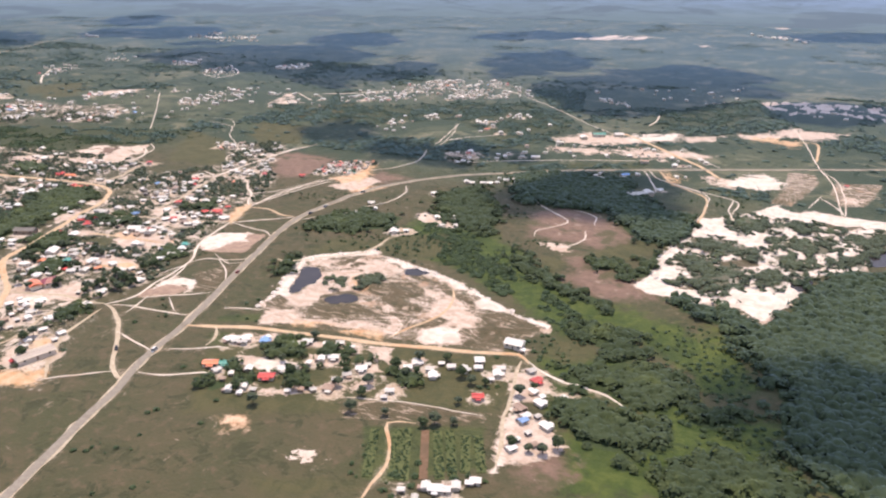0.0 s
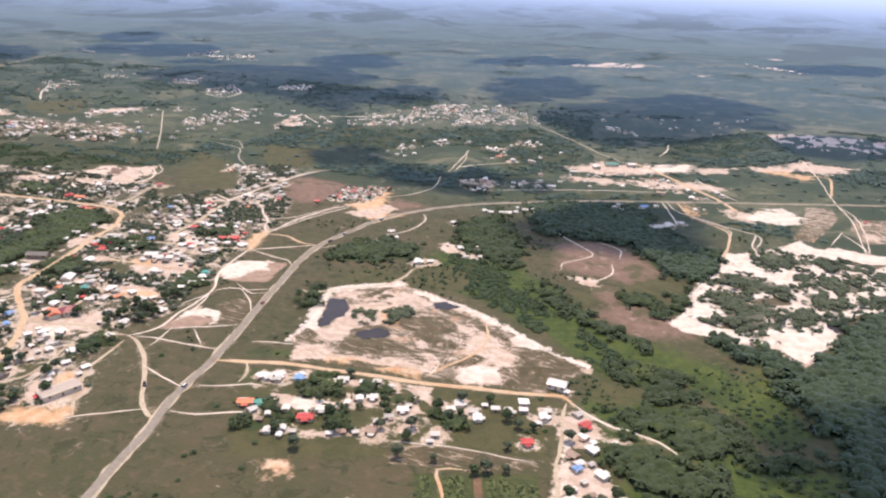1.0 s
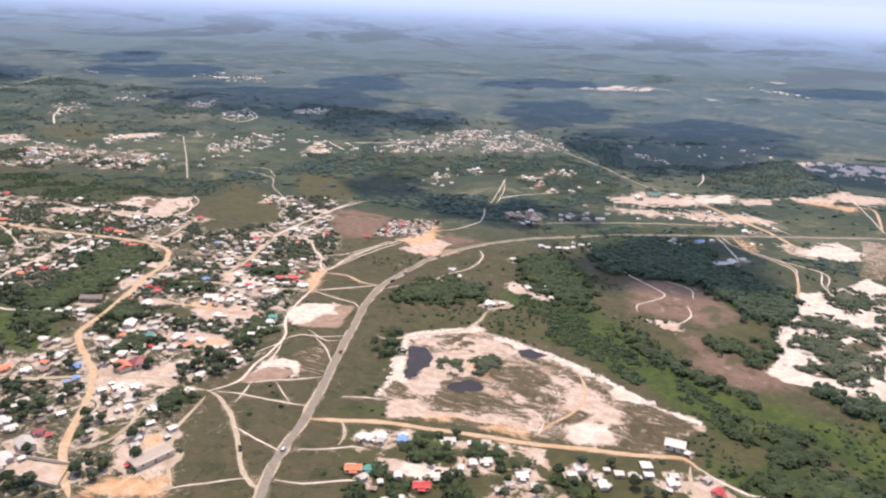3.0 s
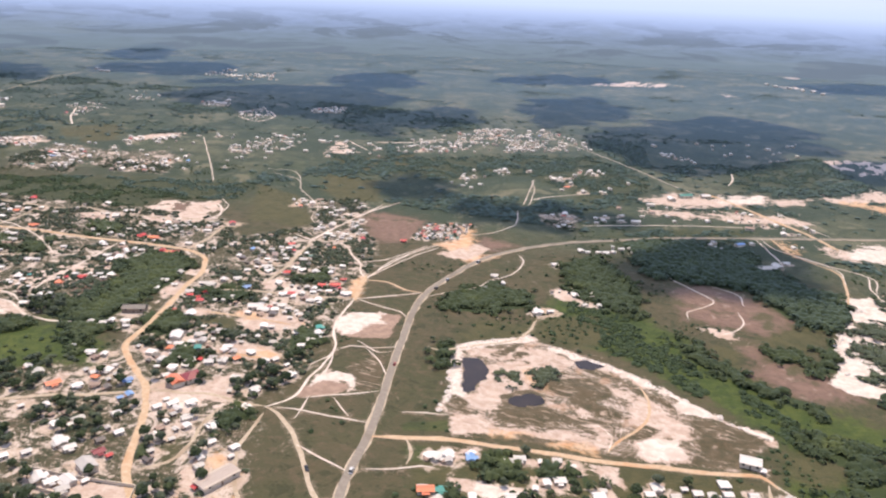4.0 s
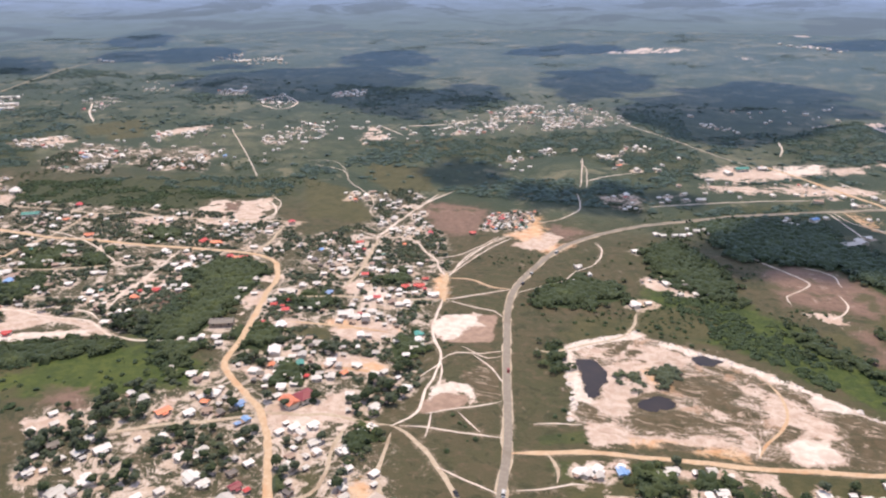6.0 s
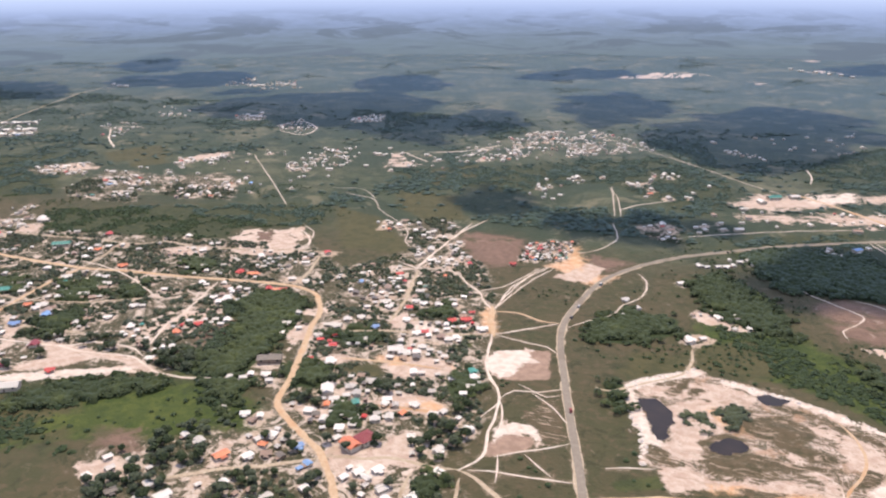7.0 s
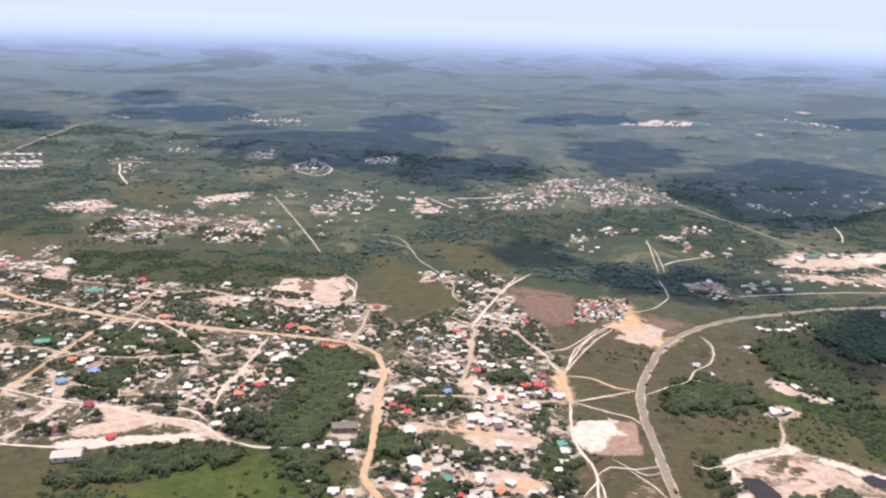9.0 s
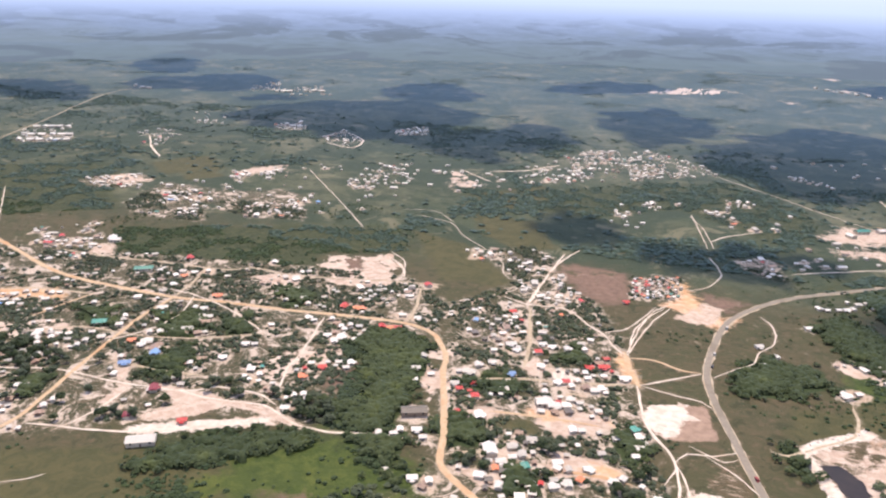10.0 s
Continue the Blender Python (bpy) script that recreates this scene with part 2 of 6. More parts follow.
M_GROUND = ground_material()
M_ASPHALT = soil_material("worn_asphalt", (0.235, 0.205, 0.17), (0.28, 0.25, 0.21), (0.21, 0.18, 0.145))
M_SOIL = {
    "w": soil_material("white_sand", (0.62, 0.54, 0.47), (0.76, 0.70, 0.64), (0.55, 0.45, 0.38)),
    "s": soil_material("pale_sand", (0.60, 0.51, 0.43), (0.73, 0.655, 0.58), (0.47, 0.37, 0.29)),
    "o": soil_material("orange_dirt", (0.48, 0.34, 0.215), (0.56, 0.43, 0.30), (0.50, 0.30, 0.165)),
    "t": soil_material("tan_dirt", (0.40, 0.325, 0.235), (0.51, 0.43, 0.33), (0.33, 0.25, 0.175)),
}
M_LEAF = [
    leaf_material("leaf_dark", (0.036, 0.054, 0.026), (0.058, 0.079, 0.036), (0.068, 0.090, 0.034), 0.12),
    leaf_material("leaf_mid", (0.038, 0.054, 0.024), (0.062, 0.080, 0.034), (0.080, 0.100, 0.034)),
    leaf_material("leaf_bush", (0.036, 0.056, 0.024), (0.056, 0.080, 0.034), (0.068, 0.092, 0.034)),
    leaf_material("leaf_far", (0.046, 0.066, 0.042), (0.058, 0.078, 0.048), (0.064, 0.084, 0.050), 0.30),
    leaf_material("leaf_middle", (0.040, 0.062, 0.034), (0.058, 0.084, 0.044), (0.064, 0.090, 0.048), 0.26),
    leaf_material("leaf_village", (0.054, 0.068, 0.040), (0.078, 0.094, 0.052), (0.086, 0.102, 0.050), 0.14),
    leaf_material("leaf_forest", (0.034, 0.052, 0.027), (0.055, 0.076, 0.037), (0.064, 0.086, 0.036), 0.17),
]
M_BARK = soil_material("bark", (0.10, 0.075, 0.05), (0.15, 0.12, 0.09), (0.08, 0.06, 0.045))
M_ROOF = {
    "y": sheet_material("roof_tan", (0.46, 0.38, 0.32), (0.42, 0.35, 0.30), (0.34, 0.26, 0.21)),
    "w": sheet_material("roof_white", (0.82, 0.78, 0.73), (0.56, 0.53, 0.49), (0.42, 0.36, 0.31)),
    "g": sheet_material("roof_grey", (0.58, 0.55, 0.50), (0.42, 0.39, 0.36), (0.30, 0.22, 0.17)),
    "n": sheet_material("roof_rust", (0.36, 0.24, 0.18), (0.27, 0.19, 0.15), (0.20, 0.12, 0.08)),
    "r": sheet_material("roof_red", (0.58, 0.045, 0.045), (0.45, 0.06, 0.06), (0.34, 0.07, 0.05)),
    "m": sheet_material("roof_maroon", (0.22, 0.035, 0.05), (0.26, 0.05, 0.06), (0.16, 0.04, 0.04)),
    "o": sheet_material("roof_orange", (0.72, 0.24, 0.11), (0.64, 0.20, 0.11), (0.46, 0.16, 0.09)),
    "b": sheet_material("roof_blue", (0.20, 0.36, 0.62), (0.16, 0.27, 0.50), (0.30, 0.36, 0.45)),
    "t": sheet_material("roof_teal", (0.06, 0.30, 0.25), (0.07, 0.24, 0.20), (0.16, 0.26, 0.22)),
    "d": sheet_material("roof_dark", (0.13, 0.11, 0.10), (0.17, 0.15, 0.13), (0.09, 0.07, 0.06)),
}
ROOF_WORDS = {"y": "dusty tan", "w": "white painted", "g": "grey zinc", "n": "rusty brown", "r": "bright red", "m": "deep maroon", "o": "orange", "b": "blue", "t": "teal green", "d": "dark weathered"}
M_WALL = paint_material("wall_render", (0.66, 0.57, 0.46), (0.50, 0.44, 0.36))
M_WOOD = paint_material("board_wall", (0.34, 0.25, 0.18), (0.22, 0.17, 0.13))
M_DOOR = paint_material("door_wood", (0.16, 0.09, 0.05), (0.10, 0.12, 0.16))
M_GLASS = paint_material("window_dark", (0.03, 0.035, 0.04), (0.05, 0.055, 0.06), 0.15)
M_TYRE = paint_material("rubber", (0.02, 0.02, 0.02), (0.03, 0.03, 0.03))


def water_material():
    g = Graph("pond_water", 0.25, 0.14)
    g.bump(g.noise(0.8, 3), 0.08, 0.1)
    return g.done(g.mix(g.noise(0.08, 3), (0.022, 0.021, 0.026), (0.050, 0.040, 0.036)))


M_WATER = water_material()

# ---- mesh helpers ----


def mesh_from(name, verts, faces, mats, indices=None):
    """A mesh from arrays of vertices and of faces that all have the same number of corners."""
    verts, faces = np.asarray(verts, np.float32), np.asarray(faces, np.int32)
    me = bpy.data.meshes.new(name)
    n, k = faces.shape
    me.vertices.add(len(verts))
    me.vertices.foreach_set("co", verts.ravel())
    me.loops.add(n * k)
    me.loops.foreach_set("vertex_index", faces.ravel())
    me.polygons.add(n)
    me.polygons.foreach_set("loop_start", np.arange(0, n * k, k, dtype=np.int32))
    if indices is not None:
        me.polygons.foreach_set("material_index", np.asarray(indices, np.int32))
    for m in mats:
        me.materials.append(m)
    me.update(calc_edges=True)
    me.validate()
    return me


def part(name, bm, material, parent, label=""):
    """Links a bmesh as one mesh object under a thing or a part."""
    me = bpy.data.meshes.new(name)
    bm.to_mesh(me)
    bm.free()
    me.materials.append(material)
    ob = new(name, me)
    ob.parent = parent
    return tagged(ob, label)


def box(bm, x0, x1, y0, y1, z0, z1):
    v = [bm.verts.new(p) for p in ((x0, y0, z0), (x1, y0, z0), (x1, y1, z0), (x0, y1, z0), (x0, y0, z1), (x1, y0, z1), (x1, y1, z1), (x0, y1, z1))]
    for f in ((0, 3, 2, 1), (4, 5, 6, 7), (0, 1, 5, 4), (1, 2, 6, 5), (2, 3, 7, 6), (3, 0, 4, 7)):
        bm.faces.new([v[i] for i in f])
    return bm


def solid(rings):
    """A bmesh through rings of equal length, closed at both ends."""
    bm = bmesh.new()
    rows = [[bm.verts.new(p) for p in ring] for ring in rings]
    for a, b in zip(rows, rows[1:]):
        for i in range(len(a)):
            j = (i + 1) % len(a)
            bm.faces.new((a[i], a[j], b[j], b[i]))
    bm.faces.new(rows[0][::-1])
    bm.faces.new(rows[-1])
    return bm


def depth_in(points, corners):
    """How far each point lies inside the polygon (outside: negative)."""
    p, c = np.asarray(points, float), np.asarray(corners, float)
    best, inside = np.full(len(p), 1e9), np.zeros(len(p), bool)
    for a, b in zip(c, np.roll(c, -1, 0)):
        e = b - a
        s = np.clip(((p - a) @ e) / max(e @ e, 1e-9), 0, 1)
        best = np.minimum(best, ((p - a - s[:, None] * e) ** 2).sum(1))
        cross = (a[1] > p[:, 1]) != (b[1] > p[:, 1])
        with np.errstate(divide="ignore", invalid="ignore"):
            inside ^= cross & (p[:, 0] < (b[0] - a[0]) * (p[:, 1] - a[1]) / (b[1] - a[1]) + a[0])
    return np.where(inside, 1, -1) * np.sqrt(best)


def smooth_line(corners, step):
    """Points along a soft curve through the corners."""
    c = np.asarray(corners, float)
    c = np.vstack([2 * c[0] - c[1], c, 2 * c[-1] - c[-2]])
    out = []
    for p0, p1, p2, p3 in zip(c, c[1:], c[2:], c[3:]):
        n = max(2, int(np.linalg.norm(p2 - p1) / step))
        for s in np.arange(n)[:, None] / n:
            m1, m2 = (p2 - p0) / 2, (p3 - p1) / 2
            k = np.linalg.norm(p2 - p1)
            m1, m2 = (m * min(1, k / max(np.linalg.norm(m), 1e-6)) for m in (m1, m2))
            out.append(((2 * s**3 - 3 * s**2 + 1) * p1 + (s**3 - 2 * s**2 + s) * m1 + (3 * s**2 - 2 * s**3) * p2 + (s**3 - s**2) * m2))
    return np.vstack([np.vstack(out), c[-2:-1]])


def wave(p, size, seed=0.0):
    """Smooth noise between 0 and 1, for many points."""
    return np.array([0.5 + 0.5 * noise.fractal(Vector((x / size + seed, y / size - seed, seed)), 1.0, 2.0, 3) for x, y in p])


def veins(p):
    """Where sand lies bare (above a half) and where thicket holds it."""
    return 0.6 * wave(p, 16.0, 12.3) + 0.4 * wave(p, 5.5, 4.3)


# ---- the plan: areas and roads ----
AREAS = {"bush": [], "bare": [], "patchy": [], "pond": [], "hamlet": [], "worked": [], "sand": [], "clay": [], "scrub": [], "wood": [], "lush": [], "village": [], "grit": [], "turf_and_shade": [], "mud": [], "white": [], "ochre": [], "lime": [], "olive": [], "grass": [], "grove": [], "thicket": [], "forest": []}
ROADS = []


def area(kind, *corners):
    AREAS[kind].append(corners)


def track(kind, width, *corners):
    ROADS.append((kind, width, smooth_line(corners, 5.0)))


area("clay", (-214, 233), (-205, 239), (-197, 232), (-206, 226))
area("clay", (-441, 399), (-426, 403), (-394, 404), (-391, 399), (-423, 393), (-437, 391))
area("clay", (-416, 346), (-390, 353), (-380, 349), (-402, 341))
area("clay", (-401, 497), (-394, 500), (-386, 462), (-392, 464))
area("clay", (-725, 428), (-713, 432), (-695, 408), (-705, 404))
area("patchy", (-679, 594), (-630, 613), (-604, 568), (-641, 525))
area("patchy", (-642, 582), (-628, 601), (-595, 560), (-607, 546))
area("patchy", (-531, 1918), (-435, 2099), (-286, 2085), (-363, 1978))
area("patchy", (-664, 560), (-648, 590), (-610, 603), (-587, 549), (-627, 532))
area("patchy", (-171, 224), (-160, 231), (-149, 227), (-160, 218))
area("patchy", (-424, 288), (-384, 305), (-371, 295), (-384, 283), (-406, 266))
area("patchy", (-454, 320), (-436, 351), (-414, 368), (-392, 331), (-423, 332), (-442, 314))
area("patchy", (-417, 206), (-386, 210), (-358, 208), (-394, 191))
area("patchy", (-526, 442), (-508, 459), (-486, 405), (-500, 384), (-520, 392))
area("patchy", (-469, 362), (-439, 367), (-429, 335), (-452, 321))
area("patchy", (-264, 535), (-241, 549), (-221, 540), (-198, 520), (-223, 516), (-253, 523))
area("patchy", (-684, 973), (-632, 922), (-605, 894), (-654, 886))
area("patchy", (-679, 574), (-627, 621), (-608, 581), (-645, 551))
area("patchy", (-92, 2261), (-24, 2278), (62, 2185), (-40, 2197))
area("sand", (-2269, 2037), (-2232, 2138), (-2160, 2069), (-2211, 1991))
area("sand", (-65, 2563), (20, 2587), (-29, 2498))
area("sand", (-212, 1954), (-163, 1963), (-180, 1906))
area("clay", (-378, 597), (-359, 624), (-338, 589), (-317, 592), (-329, 560), (-357, 581))
area("scrub", (-455, 647), (-415, 649), (-423, 597), (-460, 615))
area("scrub", (-571, 403), (-559, 417), (-547, 381), (-561, 368))
area("scrub", (-343, 637), (-312, 625), (-325, 595), (-347, 622))
area("scrub", (-475, 657), (-423, 663), (-393, 610), (-415, 578), (-444, 593))
area("bush", (-918, 587), (-840, 611), (-727, 662), (-676, 664), (-676, 567), (-749, 536), (-854, 522))
area("wood", (-586, 433), (-549, 469), (-528, 448), (-525, 390), (-521, 331), (-550, 332), (-552, 372))
area("bush", (-595, 883), (-455, 980), (-350, 998), (-229, 896), (-265, 798), (-380, 900), (-494, 800))
area("bush", (-1361, 680), (-1108, 804), (-960, 635), (-1133, 511))
area("wood", (-572, 439), (-534, 465), (-522, 432), (-535, 394))
area("bush", (-637, 291), (-607, 312), (-568, 319), (-550, 302), (-548, 285), (-578, 281), (-607, 271))
area("bush", (-582, 316), (-528, 340), (-499, 319), (-501, 305), (-526, 320), (-562, 317))
area("bush", (-620, 253), (-593, 265), (-567, 253), (-541, 248), (-558, 236), (-603, 238))
area("bush", (-249, 676), (-209, 736), (-113, 784), (-120, 740), (-193, 697))
area("bush", (-898, 573), (-813, 633), (-743, 670), (-645, 693), (-606, 636), (-685, 601), (-741, 559), (-821, 535))
area("bush", (-149, 1074), (-30, 1241), (-16, 1146), (-47, 996), (-109, 957), (-152, 955))
area("bush", (-443, 998), (-323, 1057), (-235, 942), (-233, 869), (-289, 867), (-378, 960))
area("bush", (-650, 883), (-574, 897), (-529, 832), (-582, 787))
area("lush", (-655, 267), (-530, 321), (-493, 314), (-494, 279), (-633, 225))
area("olive", (-1070, 830), (-1021, 901), (-956, 841), (-1012, 786))
area("olive", (-623, 856), (-549, 935), (-514, 906), (-563, 817))
area("village", (-1010, 497), (-907, 516), (-811, 538), (-672, 561), (-591, 574), (-533, 525), (-527, 468), (-576, 448), (-558, 377), (-541, 335), (-586, 342), (-655, 302), (-721, 252))
area("village", (-539, 529), (-504, 590), (-484, 635), (-430, 581), (-400, 520), (-383, 455), (-369, 391), (-356, 342), (-362, 308), (-454, 273), (-499, 393), (-513, 454))
area("village", (-450, 303), (-401, 312), (-356, 299), (-341, 266), (-310, 217), (-407, 174), (-492, 197), (-541, 246), (-504, 293), (-468, 314))
area("village", (-268, 283), (-203, 322), (-109, 335), (-102, 316), (-174, 274), (-221, 247))
area("village", (-105, 333), (-75, 323), (-63, 278), (-82, 252), (-96, 286))
area("village", (-1082, 720), (-1034, 776), (-995, 725), (-1049, 694))
area("village", (-409, 649), (-365, 668), (-360, 617), (-402, 597))
area("village", (-967, 662), (-976, 714), (-985, 749), (-941, 754), (-889, 705), (-848, 635), (-888, 632), (-931, 631))
area("village", (-922, 744), (-855, 762), (-841, 789), (-790, 759), (-755, 685), (-799, 670), (-847, 676))
area("village", (-545, 667), (-508, 699), (-479, 666), (-472, 638), (-491, 617), (-489, 570))
area("village", (-318, 738), (-286, 754), (-272, 693), (-302, 697))
area("hamlet", (13, 797), (66, 823), (99, 806), (88, 712), (57, 684), (17, 717))
area("hamlet", (-1397, 918), (-1373, 1012), (-1261, 896), (-1315, 841))
area("hamlet", (-265, 537), (-241, 549), (-224, 545), (-197, 517), (-222, 509), (-252, 519))
area("hamlet", (-156, 838), (-108, 862), (-39, 819), (-53, 793), (-110, 765), (-160, 760))
area("hamlet", (-878, 1213), (-825, 1266), (-801, 1207), (-850, 1170))
area("hamlet", (-1073, 1147), (-1038, 1203), (-997, 1139), (-1038, 1106))
area("hamlet", (-1241, 1000), (-1201, 1055), (-1155, 1002), (-1105, 885), (-1139, 903))
area("hamlet", (-283, 767), (-212, 841), (-163, 795), (-173, 775), (-265, 732))
area("hamlet", (-1287, 1185), (-1223, 1220), (-1133, 1120), (-1200, 1102))
area("hamlet", (-1292, 1529), (-1235, 1656), (-1148, 1522), (-1219, 1449))
area("hamlet", (-1407, 1597), (-1356, 1667), (-1279, 1537), (-1334, 1483))
area("hamlet", (-237, 1189), (-202, 1168), (-202, 1099), (-242, 1120))
area("hamlet", (-910, 836), (-898, 881), (-873, 853), (-891, 820))
area("hamlet", (-935, 809), (-930, 848), (-902, 827), (-917, 801))
area("hamlet", (-1087, 722), (-1042, 775), (-998, 738), (-1009, 707), (-1053, 703))
area("hamlet", (-808, 828), (-793, 857), (-794, 926), (-756, 972), (-695, 871), (-720, 828), (-724, 760), (-726, 742))
area("hamlet", (-728, 989), (-651, 1023), (-592, 900), (-650, 883), (-697, 934))
area("hamlet", (-625, 614), (-600, 627), (-548, 559), (-570, 548))
area("hamlet", (-578, 1065), (-541, 1168), (-447, 1235), (-357, 1151), (-332, 1086), (-400, 1048), (-533, 953), (-577, 940), (-604, 1001))
area("hamlet", (-429, 903), (-404, 917), (-393, 879), (-417, 876))
area("hamlet", (-335, 965), (-293, 967), (-291, 937), (-322, 934))
area("hamlet", (-358, 908), (-329, 901), (-327, 874), (-348, 878))
area("hamlet", (-455, 859), (-429, 863), (-427, 836), (-443, 833))
area("hamlet", (-34, 1215), (5, 1255), (104, 1280), (117, 1201), (75, 1032), (34, 1040), (0, 1128))
area("hamlet", (-248, 1133), (-225, 1132), (-185, 1100), (-191, 1081), (-241, 1102))
area("hamlet", (-687, 949), (-636, 992), (-605, 964), (-642, 900))
area("hamlet", (-155, 724), (-143, 721), (-144, 695), (-154, 701))
area("hamlet", (-131, 732), (-116, 727), (-121, 707), (-131, 709))
area("hamlet", (-243, 663), (-210, 675), (-213, 660), (-240, 648))
area("hamlet", (-963, 1109), (-938, 1168), (-876, 1106), (-867, 1035), (-922, 1059))
area("hamlet", (-858, 1187), (-817, 1227), (-796, 1189), (-839, 1156))
area("hamlet", (-1058, 1156), (-1030, 1173), (-1011, 1146), (-1032, 1125))
area("hamlet", (-1035, 722), (-938, 868), (-761, 980), (-631, 1019), (-573, 894), (-665, 821), (-738, 694), (-911, 613))
area("hamlet", (-479, 876), (-297, 993), (-242, 892), (-281, 818), (-426, 768))
area("hamlet", (-271, 762), (-99, 875), (-69, 828), (-264, 725))
area("hamlet", (-569, 662), (-503, 702), (-427, 558), (-479, 532))
area("hamlet", (-217, 689), (-63, 766), (-65, 739), (-204, 666))
area("hamlet", (-280, 1195), (-37, 1359), (-33, 1197), (-246, 1040))

area("worked", (-289, 416), (-271, 427), (-248, 444), (-228, 441), (-211, 436), (-197, 431), (-180, 424), (-164, 409), (-146, 404), (-128, 396), (-115, 389), (-102, 382), (-107, 370), (-113, 358), (-117, 347), (-137, 342), (-162, 337), (-184, 332), (-210, 333), (-234, 329), (-255, 320), (-262, 337), (-271, 337), (-270, 356), (-277, 377), (-284, 401))
area("grit", (-168, 353), (-161, 364), (-146, 360), (-140, 345), (-150, 337), (-163, 335))
area("grit", (-176, 384), (-171, 401), (-161, 395), (-149, 386), (-140, 378), (-141, 362), (-150, 364), (-160, 367), (-172, 368))
area("grit", (-264, 393), (-258, 405), (-246, 415), (-238, 406), (-228, 393), (-224, 383), (-238, 376), (-241, 359), (-245, 353), (-254, 356), (-259, 370), (-260, 381))
area("grit", (-263, 335), (-248, 344), (-237, 335), (-225, 337), (-199, 347), (-188, 343), (-192, 338), (-211, 335), (-233, 327), (-254, 318))
area("grit", (-282, 414), (-249, 432), (-230, 433), (-214, 422), (-221, 410), (-235, 407), (-246, 415), (-262, 407), (-275, 405))
area("grit", (-269, 357), (-260, 361), (-249, 362), (-240, 352), (-250, 347), (-261, 353))
area("grit", (-207, 379), (-198, 373), (-187, 360), (-179, 351), (-179, 338), (-186, 336), (-186, 350), (-198, 362))
area("grit", (-134, 347), (-132, 355), (-127, 360), (-125, 355), (-129, 347))
area("grit", (-220, 406), (-202, 408), (-187, 404), (-173, 397), (-176, 390), (-190, 396), (-207, 400))
area("turf_and_shade", (-146, 386), (-137, 388), (-128, 393), (-114, 386), (-103, 380), (-109, 369), (-116, 356), (-123, 347), (-137, 343), (-136, 359), (-137, 375))
area("turf_and_shade", (-266, 413), (-258, 429), (-251, 436), (-253, 421), (-261, 409))
area("turf_and_shade", (-254, 419), (-247, 426), (-241, 423), (-250, 414))
area("turf_and_shade", (-223, 394), (-212, 405), (-203, 409), (-190, 404), (-184, 395), (-191, 384), (-199, 376), (-210, 378), (-220, 385))
area("turf_and_shade", (-239, 355), (-223, 366), (-204, 361), (-189, 365), (-177, 365), (-187, 360), (-207, 352), (-226, 341), (-237, 342))
area("turf_and_shade", (-269, 357), (-263, 353), (-257, 351), (-258, 345), (-266, 350))
area("turf_and_shade", (-268, 348), (-261, 345), (-250, 342), (-256, 339), (-262, 341))
area("turf_and_shade", (-224, 332), (-214, 335), (-202, 336), (-211, 328), (-222, 328))
area("turf_and_shade", (-222, 356), (-205, 364), (-197, 360), (-217, 351))
area("turf_and_shade", (-190, 374), (-178, 378), (-180, 368), (-189, 366))
area("white", (-288, 413), (-282, 407), (-275, 387), (-267, 366), (-260, 360), (-263, 353), (-270, 352), (-268, 342), (-270, 337), (-271, 351), (-274, 366), (-281, 384), (-283, 396))
area("white", (-289, 416), (-273, 430), (-250, 449), (-244, 443), (-264, 428), (-284, 410))
area("white", (-237, 442), (-224, 438), (-210, 433), (-197, 431), (-180, 424), (-162, 414), (-148, 405), (-132, 398), (-118, 391), (-102, 385), (-102, 380), (-114, 384), (-131, 393), (-145, 391), (-152, 398), (-150, 403), (-160, 408), (-172, 413), (-185, 421), (-197, 425), (-212, 428), (-231, 432))
area("white", (-165, 351), (-160, 359), (-146, 358), (-142, 346), (-151, 340), (-161, 338))
area("ochre", (-238, 405), (-231, 400), (-223, 387), (-225, 381), (-231, 385), (-241, 400))
area("ochre", (-242, 324), (-221, 329), (-199, 330), (-184, 332), (-186, 337), (-204, 335), (-223, 334))
area("hamlet", (-951, 494), (-985, 553), (-944, 601), (-878, 547), (-880, 508), (-915, 484))
area("pond", (-280, 401), (-270, 403), (-262, 396), (-257, 383), (-260, 373), (-258, 364), (-264, 361), (-271, 380))
area("pond", (-236, 369), (-230, 376), (-223, 375), (-219, 369), (-225, 362), (-232, 359), (-238, 362))
area("pond", (-214, 428), (-208, 430), (-197, 426), (-205, 418), (-211, 419))
area("thicket", (-233, 396), (-230, 403), (-223, 408), (-220, 403), (-224, 397), (-230, 391))
area("thicket", (-248, 388), (-244, 392), (-240, 386), (-243, 381))
area("grove", (-292, 387), (-301, 412), (-293, 421), (-287, 409), (-284, 390))
area("grass", (-282, 316), (-261, 329), (-256, 321), (-278, 310))
area("grass", (-272, 299), (-262, 302), (-256, 292), (-264, 286))
area("grit", (-257, 297), (-250, 307), (-244, 299), (-248, 292), (-255, 292))
area("grit", (-245, 308), (-239, 312), (-234, 304), (-240, 300))
area("grit", (-242, 286), (-230, 287), (-224, 283), (-208, 291), (-203, 282), (-215, 274), (-222, 278), (-233, 275), (-240, 278))
area("grit", (-223, 311), (-211, 313), (-189, 318), (-181, 313), (-185, 309), (-201, 310), (-212, 307), (-218, 304))
area("grit", (-207, 300), (-199, 306), (-188, 305), (-185, 298), (-193, 292), (-202, 292))
area("grit", (-188, 322), (-171, 324), (-165, 309), (-175, 310))
area("grit", (-179, 299), (-172, 307), (-165, 300), (-169, 294), (-175, 292))
